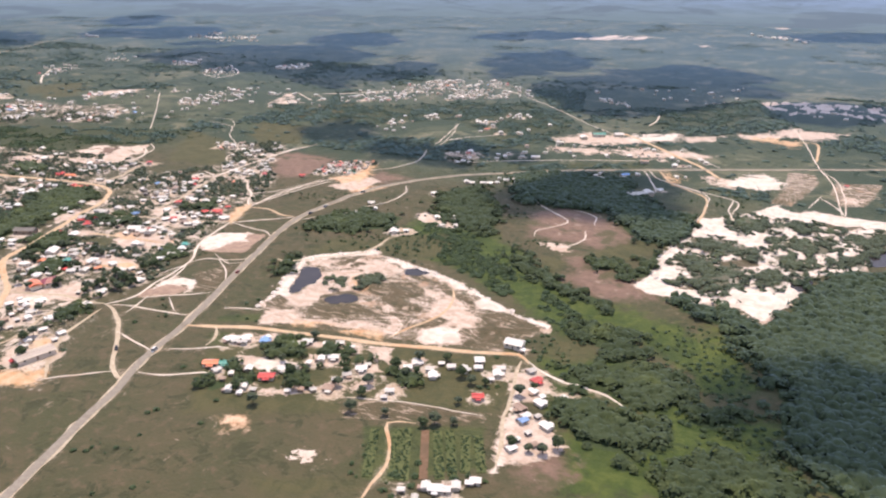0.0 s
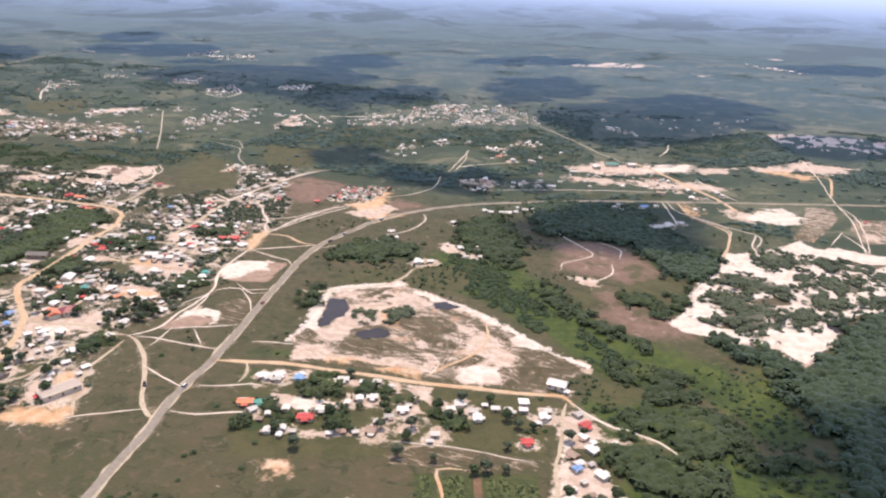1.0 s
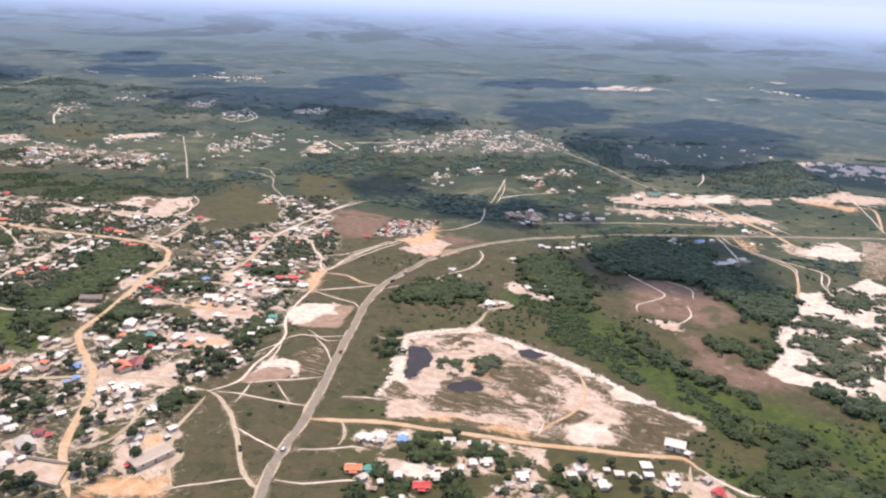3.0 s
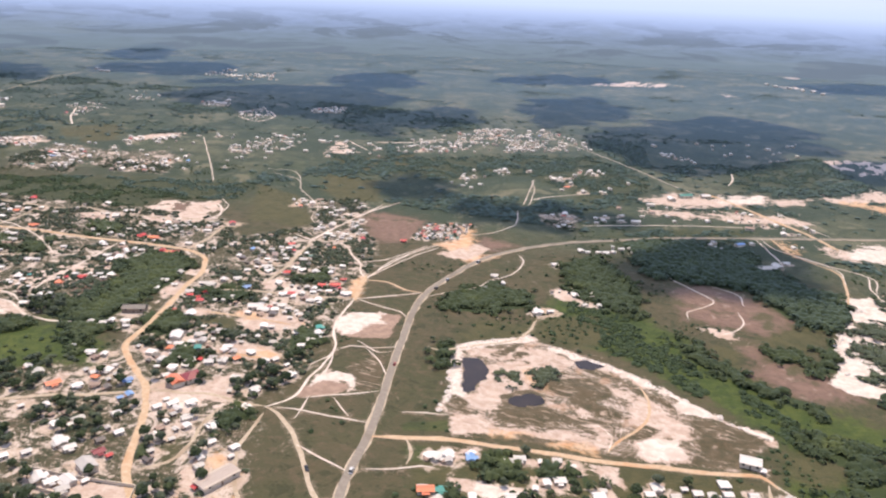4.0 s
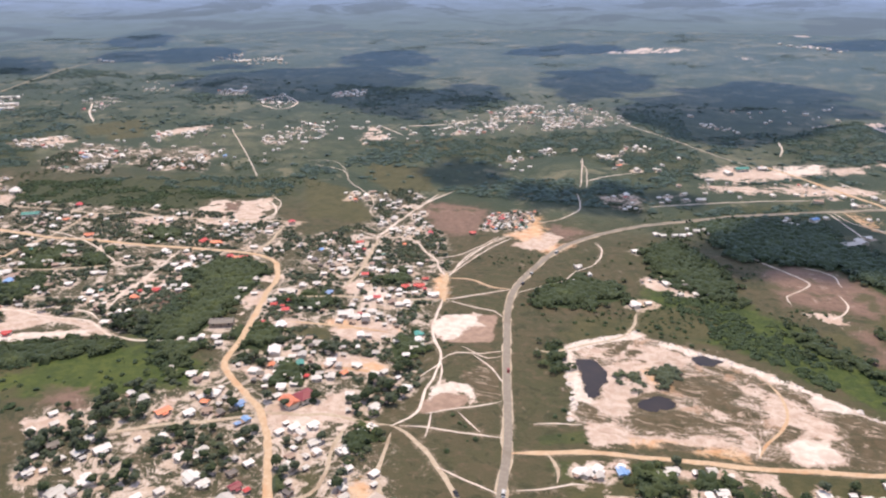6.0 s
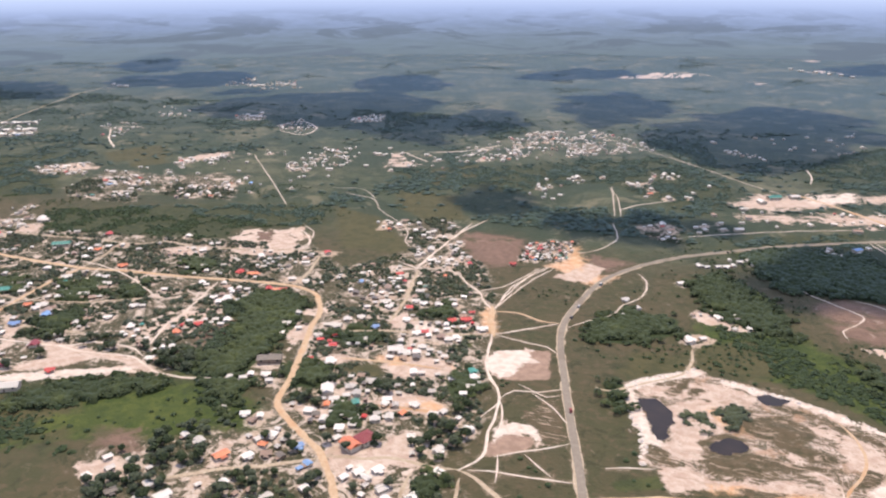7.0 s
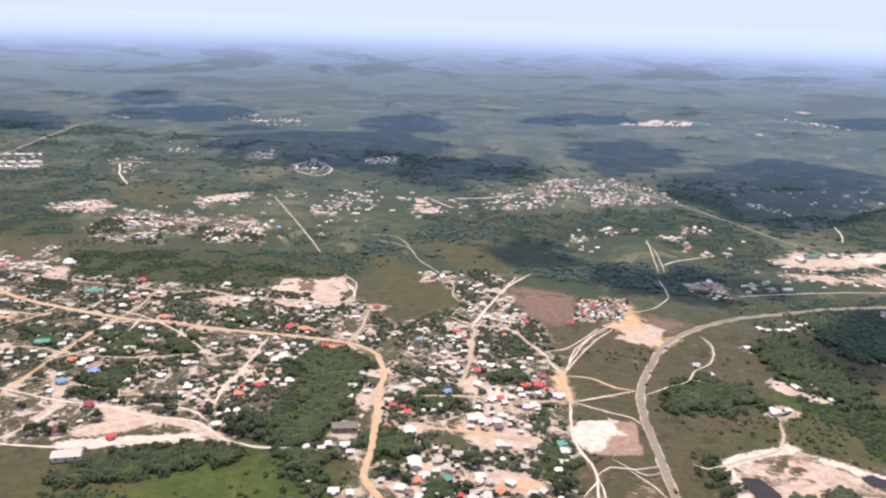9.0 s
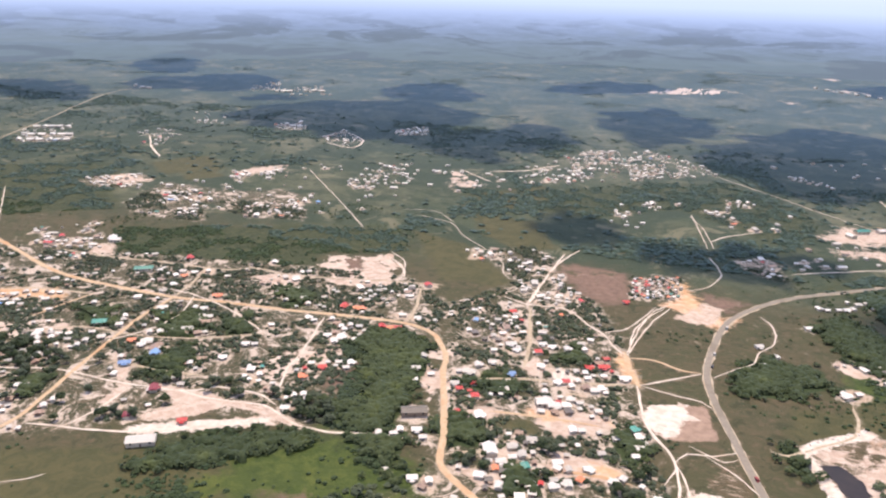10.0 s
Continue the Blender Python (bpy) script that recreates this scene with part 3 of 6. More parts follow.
area("grit", (-172, 287), (-164, 292), (-160, 283), (-166, 278), (-171, 279))
area("grit", (-158, 317), (-150, 322), (-148, 313), (-154, 310))
area("grit", (-225, 260), (-218, 262), (-216, 257), (-221, 255))
area("grit", (-211, 261), (-187, 275), (-179, 275), (-187, 268), (-202, 259), (-209, 258))
area("white", (-231, 284), (-209, 290), (-205, 283), (-216, 277), (-226, 277))
area("white", (-256, 301), (-250, 305), (-246, 298), (-252, 294))
area("grove", (-234, 308), (-220, 312), (-212, 301), (-211, 293), (-223, 291), (-232, 298))
area("grove", (-208, 306), (-202, 312), (-188, 312), (-188, 307), (-198, 304), (-205, 302))
area("grove", (-244, 273), (-237, 277), (-232, 273), (-236, 267))
area("grove", (-230, 262), (-230, 270), (-226, 270), (-222, 262), (-225, 258))
area("grove", (-237, 254), (-233, 259), (-227, 256), (-231, 250), (-234, 250))
area("grove", (-209, 277), (-205, 284), (-196, 283), (-193, 273), (-201, 270))
area("grove", (-186, 311), (-182, 314), (-179, 304), (-182, 301))
area("grove", (-158, 304), (-147, 308), (-143, 298), (-150, 295), (-156, 297))
area("white", (-50, 620), (-20, 639), (-4, 663), (11, 687), (22, 671), (40, 684), (61, 678), (93, 677), (122, 684), (115, 625), (74, 593), (73, 569), (67, 555), (49, 541), (40, 532), (35, 514), (25, 481), (18, 460), (10, 442), (4, 449), (-3, 459), (-16, 457), (-26, 457), (-33, 449), (-42, 459), (-57, 456), (-69, 465), (-62, 484), (-58, 508), (-61, 529), (-54, 558), (-45, 590), (-41, 606))
area("white", (-69, 467), (-60, 475), (-41, 469), (-25, 476), (-11, 473), (2, 482), (15, 492), (26, 503), (30, 495), (22, 475), (13, 449), (9, 443), (1, 452), (-7, 462), (-20, 460), (-33, 449), (-43, 458), (-59, 457))
area("white", (-45, 623), (-22, 634), (-18, 610), (-8, 593), (-20, 581), (-38, 600))
area("white", (31, 550), (42, 557), (60, 554), (67, 553), (49, 542), (38, 542))
area("thicket", (-20, 639), (-7, 645), (10, 634), (23, 646), (41, 645), (27, 627), (15, 625), (3, 610), (-13, 602), (-18, 617))
area("thicket", (-53, 556), (-43, 570), (-27, 577), (-15, 568), (-3, 569), (5, 561), (2, 550), (-13, 546), (-28, 545), (-39, 552))
area("thicket", (-52, 522), (-43, 538), (-33, 537), (-23, 533), (-20, 520), (-7, 520), (0, 513), (-9, 498), (-12, 482), (-21, 473), (-29, 484), (-43, 482), (-36, 496), (-45, 508))
area("thicket", (12, 589), (23, 601), (39, 602), (47, 626), (54, 609), (54, 590), (39, 577), (27, 577), (16, 578))
area("thicket", (13, 558), (24, 564), (31, 561), (38, 542), (35, 529), (24, 535), (17, 543))
area("thicket", (4, 515), (17, 527), (23, 513), (15, 495), (6, 501))
area("thicket", (50, 567), (61, 581), (73, 581), (67, 561), (53, 554))
area("thicket", (59, 639), (75, 633), (104, 657), (100, 618), (76, 594), (65, 602))
area("thicket", (21, 639), (39, 633), (63, 638), (55, 626), (35, 622), (23, 625))
area("turf_and_shade", (-21, 534), (-2, 548), (6, 538), (-11, 521), (-22, 522))
area("turf_and_shade", (-44, 474), (-30, 489), (-21, 479), (-38, 472))
area("turf_and_shade", (39, 652), (64, 653), (88, 659), (64, 644), (41, 642))
area("pond", (25, 513), (35, 524), (38, 521), (32, 500), (25, 503))
area("pond", (74, 587), (84, 604), (99, 610), (96, 580), (74, 568))
area("white", (-29, 765), (-10, 788), (8, 783), (16, 766), (9, 742), (-12, 730), (-32, 736))
area("grit", (-49, 760), (-28, 751), (-29, 726), (-48, 733))
area("worked", (18, 811), (41, 810), (45, 780), (35, 735), (22, 692), (6, 694), (14, 744))
area("worked", (60, 787), (99, 799), (91, 752), (80, 717), (62, 708), (54, 744))
area("grit", (61, 748), (86, 750), (79, 725), (63, 717))
area("ochre", (-101, 765), (-88, 752), (-77, 719), (-87, 727))
area("grit", (-108, 930), (-74, 937), (-50, 959), (-14, 984), (17, 1027), (43, 1029), (79, 1003), (42, 969), (18, 979), (-12, 958), (-49, 949), (-88, 901))
area("ochre", (-13, 954), (24, 966), (30, 929), (7, 930))
area("grit", (-231, 850), (-205, 896), (-165, 899), (-110, 940), (-101, 901), (-141, 872), (-167, 844), (-197, 836))
area("white", (-159, 902), (-112, 935), (-104, 906), (-148, 878))
area("grit", (-153, 839), (-123, 843), (-77, 859), (-57, 842), (-73, 823), (-117, 807), (-144, 807))
area("grit", (-218, 807), (-176, 828), (-156, 821), (-175, 800), (-210, 789))
area("patchy", (-27, 1209), (14, 1240), (67, 1241), (162, 1265), (150, 1138), (111, 1130), (85, 1159), (51, 1163), (16, 1124), (-2, 1115))
area("grit", (17, 1045), (42, 1022), (80, 1023), (42, 998))
area("lush", (-199, 531), (-172, 502), (-157, 461), (-137, 449), (-115, 439), (-91, 431), (-65, 426), (-41, 420), (-20, 407), (2, 389), (9, 361), (2, 352), (-14, 351), (-24, 364), (-45, 388), (-66, 400), (-88, 394), (-110, 400), (-129, 413), (-144, 425), (-167, 445), (-193, 456), (-214, 495), (-209, 526))
area("lush", (-89, 374), (-55, 362), (-10, 336), (20, 334), (25, 313), (36, 285), (-54, 244), (-60, 258), (-66, 290), (-84, 313), (-76, 328), (-99, 342))
area("lime", (-25, 404), (-16, 424), (-3, 415), (4, 390), (1, 358), (-12, 352), (-19, 367), (-12, 383))
area("lime", (-69, 428), (-51, 423), (-34, 415), (-36, 407), (-55, 409))
area("lime", (0, 315), (15, 330), (21, 316), (12, 307), (0, 306))
area("lime", (-54, 264), (-46, 271), (-35, 265), (-41, 251), (-52, 249))
area("lime", (-17, 294), (-6, 299), (-7, 288), (-16, 286))
area("lime", (-124, 445), (-107, 438), (-82, 426), (-87, 415), (-105, 420))
area("lime", (-173, 471), (-153, 463), (-140, 447), (-150, 442))
area("olive", (-94, 372), (-78, 380), (-66, 358), (-81, 344), (-94, 351))
area("olive", (-65, 322), (-42, 321), (-30, 315), (-50, 312))
area("olive", (-112, 537), (-74, 555), (-66, 533), (-80, 503), (-104, 503))
area("olive", (-139, 487), (-119, 496), (-117, 474), (-123, 455), (-134, 466))
area("olive", (-291, 459), (-265, 465), (-255, 438), (-281, 420))
area("olive", (-249, 479), (-216, 509), (-201, 476), (-207, 449), (-231, 443))
area("scrub", (-77, 267), (-65, 277), (-55, 260), (-64, 247), (-74, 250))
area("scrub", (-173, 582), (-152, 601), (-122, 598), (-97, 565), (-83, 558), (-104, 521), (-126, 524), (-157, 523), (-166, 554))
area("scrub", (-125, 505), (-109, 507), (-105, 480), (-88, 484), (-68, 476), (-54, 462), (-55, 448), (-78, 437), (-93, 440), (-115, 454), (-113, 476))
area("forest", (-41, 455), (-25, 448), (-6, 455), (9, 437), (21, 455), (36, 508), (50, 535), (73, 551), (102, 569), (103, 399), (85, 301), (48, 284), (36, 298), (28, 314), (23, 331), (22, 362), (10, 386), (1, 402), (-10, 427), (-37, 439))
area("grove", (-79, 339), (-55, 362), (-27, 363), (-17, 350), (-22, 330), (-39, 323), (-60, 330), (-74, 329))
area("grove", (-73, 307), (-59, 314), (-32, 311), (-20, 311), (-22, 296), (-34, 282), (-44, 282), (-59, 284))
area("grove", (-16, 329), (2, 343), (9, 334), (-3, 318), (-17, 318))
area("grove", (-16, 285), (6, 300), (23, 300), (36, 285), (-12, 257), (-19, 272))
area("grove", (-91, 405), (-75, 396), (-55, 390), (-43, 375), (-55, 362), (-73, 375), (-89, 386))
area("grove", (-162, 494), (-139, 469), (-114, 449), (-96, 438), (-77, 433), (-76, 423), (-97, 427), (-123, 443), (-153, 463))
area("grove", (-39, 284), (-32, 283), (-34, 269), (-41, 273))
area("forest", (-231, 683), (-180, 704), (-121, 710), (-102, 660), (-63, 627), (-47, 611), (-53, 556), (-76, 545), (-93, 567), (-114, 602), (-153, 604), (-192, 602))
area("grove", (-107, 496), (-87, 499), (-81, 488), (-99, 480))
area("grove", (-78, 474), (-67, 515), (-63, 541), (-60, 507), (-65, 481))
area("grove", (-266, 600), (-236, 634), (-194, 564), (-187, 508), (-221, 521), (-250, 554))
area("grove", (-327, 493), (-304, 525), (-266, 522), (-263, 498), (-292, 469), (-316, 468))
area("patchy", (-150, 513), (-142, 519), (-129, 519), (-124, 510), (-132, 500))
area("patchy", (-243, 549), (-234, 552), (-204, 532), (-197, 518), (-218, 515), (-236, 528))
area("mud", (-377, 417), (-372, 431), (-340, 442), (-337, 433), (-332, 405), (-347, 398), (-362, 396), (-372, 405))
area("white", (-376, 416), (-372, 431), (-351, 439), (-351, 429), (-342, 425), (-352, 419), (-354, 404), (-360, 396), (-370, 404))
area("mud", (-348, 326), (-342, 339), (-326, 342), (-323, 332), (-336, 320), (-346, 317))
area("white", (-348, 343), (-344, 350), (-329, 352), (-324, 347), (-321, 337), (-331, 344), (-342, 339), (-344, 328))
area("turf_and_shade", (-336, 359), (-326, 383), (-315, 369), (-310, 343), (-317, 336), (-326, 349))
area("ochre", (-349, 212), (-340, 221), (-320, 231), (-314, 217), (-346, 203))
area("grit", (-418, 205), (-415, 210), (-366, 218), (-358, 203), (-387, 200))
area("grit", (-356, 236), (-353, 241), (-347, 244), (-347, 234), (-339, 228), (-348, 220))
area("ochre", (-352, 249), (-349, 257), (-339, 247), (-345, 243))
area("grit", (-418, 286), (-401, 303), (-381, 312), (-373, 296), (-387, 293), (-385, 279), (-398, 273), (-410, 274))
area("white", (-408, 282), (-399, 294), (-388, 291), (-387, 281), (-400, 276))
area("grit", (-421, 345), (-415, 360), (-392, 362), (-377, 353), (-380, 340), (-397, 344), (-409, 338))
area("ochre", (-403, 350), (-390, 359), (-379, 352), (-391, 347))
area("grit", (-439, 399), (-436, 416), (-422, 407), (-400, 407), (-391, 397), (-403, 382), (-420, 375), (-433, 383))
area("ochre", (-436, 397), (-428, 402), (-419, 393), (-429, 388))
area("white", (-438, 448), (-433, 459), (-420, 448), (-421, 433), (-430, 435))
area("grit", (-451, 340), (-442, 346), (-434, 339), (-437, 332), (-447, 331))
area("grit", (-476, 383), (-463, 394), (-454, 388), (-464, 376))
area("scrub", (-488, 403), (-476, 414), (-467, 397), (-478, 392))
area("grit", (-466, 329), (-447, 329), (-442, 320), (-451, 316))
area("grit", (-398, 314), (-392, 324), (-385, 310), (-392, 300))
area("grit", (-459, 451), (-454, 471), (-438, 454), (-448, 438))
area("grit", (-531, 412), (-521, 435), (-507, 423), (-502, 396), (-510, 399))
area("ochre", (-400, 483), (-396, 495), (-380, 457), (-387, 456))
area("grove", (-494, 365), (-481, 381), (-461, 366), (-458, 349), (-474, 342))
area("grove", (-442, 331), (-433, 344), (-418, 331), (-417, 320), (-430, 318), (-438, 322))
area("grove", (-490, 419), (-463, 437), (-448, 421), (-464, 409), (-481, 407))
area("grove", (-391, 383), (-382, 404), (-367, 381), (-372, 363), (-382, 366))
area("grove", (-442, 477), (-428, 496), (-414, 477), (-430, 464))
area("grove", (-373, 284), (-366, 299), (-355, 292), (-357, 277), (-363, 272))
area("grove", (-390, 247), (-388, 252), (-378, 237), (-385, 237))
area("olive", (-456, 380), (-438, 390), (-429, 376), (-430, 358), (-441, 361))
area("olive", (-378, 245), (-372, 255), (-364, 237), (-375, 237))
area("lush", (-406, 435), (-396, 450), (-391, 431), (-396, 424))
area("white", (-651, 295), (-618, 314), (-582, 332), (-577, 327), (-611, 306), (-633, 294), (-647, 290))
area("grit", (-665, 341), (-639, 344), (-617, 342), (-590, 342), (-549, 329), (-555, 327), (-588, 333), (-612, 334), (-621, 319), (-644, 304), (-654, 306), (-641, 325))
area("patchy", (-620, 392), (-608, 415), (-583, 426), (-572, 412), (-575, 378), (-591, 364), (-594, 355))
area("patchy", (-839, 380), (-794, 393), (-768, 378), (-787, 361), (-808, 352))
area("scrub", (-579, 418), (-559, 417), (-548, 389), (-557, 374), (-571, 379))
area("scrub", (-664, 589), (-647, 604), (-623, 553), (-645, 551))
area("grit", (-642, 590), (-639, 608), (-606, 575), (-605, 559), (-623, 556))
area("grit", (-653, 540), (-601, 561), (-597, 550), (-636, 533))
area("grit", (-702, 534), (-679, 543), (-668, 513), (-664, 489), (-681, 507), (-711, 522))
area("grit", (-883, 515), (-890, 541), (-872, 540), (-861, 519))
area("ochre", (-884, 421), (-843, 438), (-817, 424), (-852, 413), (-870, 408))
area("grit", (-686, 309), (-685, 322), (-688, 341), (-679, 326), (-678, 310))
area("grit", (-698, 340), (-704, 358), (-696, 353), (-691, 337))
area("grove", (-798, 420), (-774, 424), (-753, 405), (-768, 393), (-786, 402))
area("grove", (-735, 424), (-713, 438), (-686, 422), (-686, 402), (-707, 398))
area("grove", (-696, 361), (-683, 392), (-662, 375), (-664, 349), (-681, 346))
area("grove", (-746, 308), (-738, 327), (-725, 309), (-732, 299))
area("grove", (-584, 452), (-552, 476), (-534, 465), (-518, 434), (-510, 361), (-520, 344), (-536, 340), (-550, 343), (-541, 376), (-553, 411), (-574, 437))
area("grove", (-690, 442), (-671, 450), (-651, 427), (-667, 415))
area("grove", (-676, 509), (-645, 509), (-639, 481), (-654, 475))
area("bush", (-911, 580), (-817, 636), (-740, 663), (-698, 608), (-730, 560), (-799, 522), (-858, 534))
area("lush", (-542, 317), (-525, 324), (-499, 328), (-473, 311), (-468, 297), (-554, 264), (-565, 275), (-551, 296))
area("lime", (-554, 290), (-527, 314), (-510, 307), (-523, 282), (-547, 272))
area("olive", (-664, 257), (-585, 294), (-565, 275), (-558, 254), (-645, 220))
area("grove", (-611, 290), (-568, 325), (-545, 322), (-562, 302), (-587, 287))
area("olive", (-632, 698), (-572, 680), (-501, 596), (-516, 580), (-543, 586), (-562, 578))
area("olive", (-601, 784), (-526, 781), (-483, 699), (-520, 681), (-561, 710))
area("scrub", (-472, 639), (-462, 664), (-412, 657), (-400, 625), (-417, 599), (-447, 603))
area("ochre", (-374, 655), (-362, 651), (-350, 622), (-348, 595), (-360, 609))
area("grit", (-366, 574), (-344, 616), (-330, 606), (-336, 573), (-349, 567))
area("olive", (-1055, 862), (-1031, 899), (-938, 807), (-968, 772))
area("grit", (-933, 818), (-931, 862), (-907, 888), (-888, 870), (-906, 844))
area("grit", (-1077, 751), (-1043, 776), (-1009, 752), (-1038, 725))
area("grit", (-663, 901), (-647, 920), (-626, 899), (-645, 883))

# shade of the trench under the north-east bank, painted in turf colour
area("turf_and_shade", (-212, 425), (-196, 422), (-172, 408), (-153, 397), (-148, 391), (-165, 399), (-185, 411), (-205, 417))
area("turf_and_shade", (-212, 385), (-201, 382), (-182, 375), (-172, 375), (-180, 368), (-194, 370), (-207, 375))
area("turf_and_shade", (-169, 362), (-163, 372), (-157, 368), (-160, 359), (-167, 353), (-174, 349))

area("lush", (-600, 258), (-574, 289), (-549, 322), (-521, 332), (-494, 315), (-510, 294), (-543, 276), (-566, 248), (-581, 237))
area("lime", (-552, 295), (-528, 319), (-513, 309), (-536, 290))
area("lime", (-586, 264), (-568, 282), (-555, 276), (-574, 256))
area("grove", (-626, 267), (-605, 300), (-575, 318), (-549, 320), (-561, 301), (-583, 285), (-608, 266))
area("grove", (-560, 364), (-532, 366), (-499, 347), (-494, 303), (-509, 310), (-533, 335))
area("scrub", (-546, 266), (-528, 276), (-513, 257), (-537, 256))
area("grit", (-536, 239), (-526, 250), (-521, 254), (-506, 240), (-521, 230))
area("grit", (-480, 282), (-473, 283), (-463, 266), (-472, 258), (-475, 266))

area("olive", (-172, 204), (-132, 221), (-128, 215), (-166, 195))
area("turf_and_shade", (-170, 267), (-146, 278), (-103, 286), (-103, 279), (-139, 265), (-161, 257))
area("grass", (-150, 254), (-99, 277), (-91, 248), (-119, 226), (-132, 221))
area("grit", (-104, 327), (-89, 331), (-81, 320), (-84, 305), (-97, 304))
area("grit", (-95, 287), (-77, 292), (-63, 278), (-65, 268), (-75, 259), (-83, 255), (-86, 247), (-90, 265))
area("white", (-85, 248), (-89, 270), (-92, 288), (-97, 313), (-93, 309), (-88, 280), (-85, 263), (-83, 249))

area("olive", (-707, 246), (-667, 267), (-613, 283), (-565, 275), (-558, 254), (-667, 212))

area("lush", (-232, 452), (-174, 438), (-134, 408), (-103, 391), (-81, 368), (-66, 400), (-92, 437), (-138, 475), (-189, 514), (-223, 563), (-251, 533), (-251, 482))
area("bush", (-203, 447), (-170, 435), (-134, 408), (-103, 391), (-87, 377), (-83, 398), (-110, 428), (-145, 453), (-182, 484), (-209, 481))
area("bush", (-248, 522), (-231, 558), (-193, 512), (-162, 483), (-166, 466), (-202, 484), (-233, 491))
area("olive", (-272, 299), (-183, 327), (-105, 339), (-99, 291), (-230, 229))
area("turf_and_shade", (-245, 367), (-229, 381), (-218, 374), (-220, 360), (-235, 352))
area("olive", (-294, 431), (-251, 482), (-229, 454), (-255, 446), (-286, 423))

# highway
track("highway", 4.3, (-123, -325), (-254, 157), (-269, 209), (-274, 231), (-284, 258), (-294, 307), (-319, 393), (-339, 476), (-335, 539), (-322, 591), (-285, 644), (-232, 687), (-174, 725), (-55, 785), (108, 864), (737, 1169))
# dirt roads and footpaths
track("s", 1.1, (-286, 326), (-275, 331), (-262, 335))
track("o", 4.0, (-1050, 532), (-982, 510), (-921, 485), (-872, 467), (-829, 460), (-788, 459), (-744, 459), (-702, 466), (-654, 471), (-618, 477), (-587, 482), (-555, 484), (-532, 476), (-520, 461), (-510, 444), (-506, 426), (-492, 387), (-480, 352), (-474, 328), (-465, 318), (-447, 305), (-429, 293), (-411, 274), (-396, 252), (-386, 235), (-378, 225), (-361, 210), (-348, 200))
track("t", 2.5, (-424, 288), (-402, 294), (-387, 299), (-369, 298), (-355, 301))
track("t", 2.4, (-355, 301), (-345, 298), (-326, 283), (-311, 267), (-293, 247), (-283, 241), (-277, 240))
track("s", 1.6, (-354, 300), (-347, 315), (-350, 339), (-351, 357), (-356, 379), (-371, 404), (-377, 426), (-383, 456))
track("o", 4.5, (-380, 451), (-389, 471), (-393, 488), (-396, 499))
track("s", 1.4, (-382, 454), (-365, 467), (-343, 486))
track("o", 2.2, (-393, 490), (-375, 494), (-358, 486), (-343, 486))
track("s", 1.1, (-393, 490), (-390, 516), (-381, 561), (-370, 593))
track("s", 1.1, (-394, 494), (-391, 530), (-383, 577), (-370, 600))
track("s", 1.1, (-380, 454), (-357, 449), (-343, 447), (-333, 439))
track("s", 1.1, (-354, 373), (-348, 385), (-334, 388), (-321, 397))
track("s", 1.0, (-338, 386), (-323, 374), (-310, 359))
track("s", 1.0, (-348, 394), (-328, 384), (-320, 391))
track("s", 1.1, (-350, 302), (-339, 305), (-319, 307), (-297, 310))
track("s", 1.0, (-326, 324), (-310, 311))
track("s", 1.0, (-334, 297), (-336, 308), (-340, 320))
track("s", 1.0, (-342, 317), (-324, 329), (-307, 341))
track("s", 1.1, (-321, 277), (-304, 272), (-286, 267))
track("s", 1.0, (-317, 220), (-307, 230), (-288, 244))
track("o", 3.3, (-290, 299), (-274, 305), (-253, 313), (-231, 317), (-206, 322), (-180, 326), (-154, 333), (-129, 339), (-107, 346), (-99, 339))
track("s", 1.1, (-280, 273), (-274, 276), (-258, 286), (-250, 288))
track("s", 1.1, (-276, 248), (-263, 251), (-248, 261), (-237, 265))
track("t", 2.0, (-274, 305), (-266, 295), (-265, 285))
track("s", 1.6, (-100, 341), (-88, 333), (-76, 328), (-71, 329), (-65, 327), (-55, 325), (-44, 318))
track("t", 1.8, (-104, 340), (-102, 325), (-98, 312), (-95, 289), (-90, 272), (-85, 250))
track("o", 1.5, (-129, 266), (-141, 261), (-132, 246), (-127, 233), (-127, 220), (-126, 208))
track("o", 2.9, (-745, 460), (-744, 420), (-737, 381), (-730, 347), (-720, 304), (-715, 279), (-718, 256))
track("s", 1.4, (-618, 472), (-607, 425), (-602, 391), (-592, 360))
track("s", 1.6, (-780, 318), (-738, 332), (-694, 333), (-655, 338), (-615, 339), (-590, 343), (-565, 332), (-546, 331), (-512, 341), (-490, 342))
track("s", 1.6, (-707, 276), (-671, 284), (-646, 291), (-615, 308), (-581, 327))
track("t", 2.0, (-916, 512), (-854, 514), (-799, 522), (-743, 526), (-722, 540), (-693, 537), (-653, 544), (-600, 558), (-555, 568))
track("t", 2.3, (-762, 530), (-751, 491), (-745, 460))
track("t", 2.3, (-556, 487), (-559, 511), (-570, 554))
track("s", 1.0, (-858, 889), (-753, 768), (-682, 683))
track("s", 1.6, (-478, 555), (-477, 638), (-474, 689))
track("t", 2.3, (-476, 549), (-469, 523), (-461, 485), (-456, 446))
track("s", 1.4, (-500, 564), (-478, 555), (-449, 558), (-427, 535), (-414, 523), (-405, 506), (-393, 492))
track("s", 1.1, (-414, 525), (-398, 540), (-388, 568), (-381, 589))
track("s", 1.1, (-392, 494), (-393, 534), (-384, 570), (-375, 588))
track("s", 1.0, (-344, 760), (-352, 809), (-365, 882))
track("s", 1.1, (-447, 1202), (-392, 1143), (-337, 1087), (-263, 1005), (-208, 937), (-164, 893))
track("o", 4.2, (-169, 917), (-128, 872), (-91, 825), (-64, 793), (-41, 753))
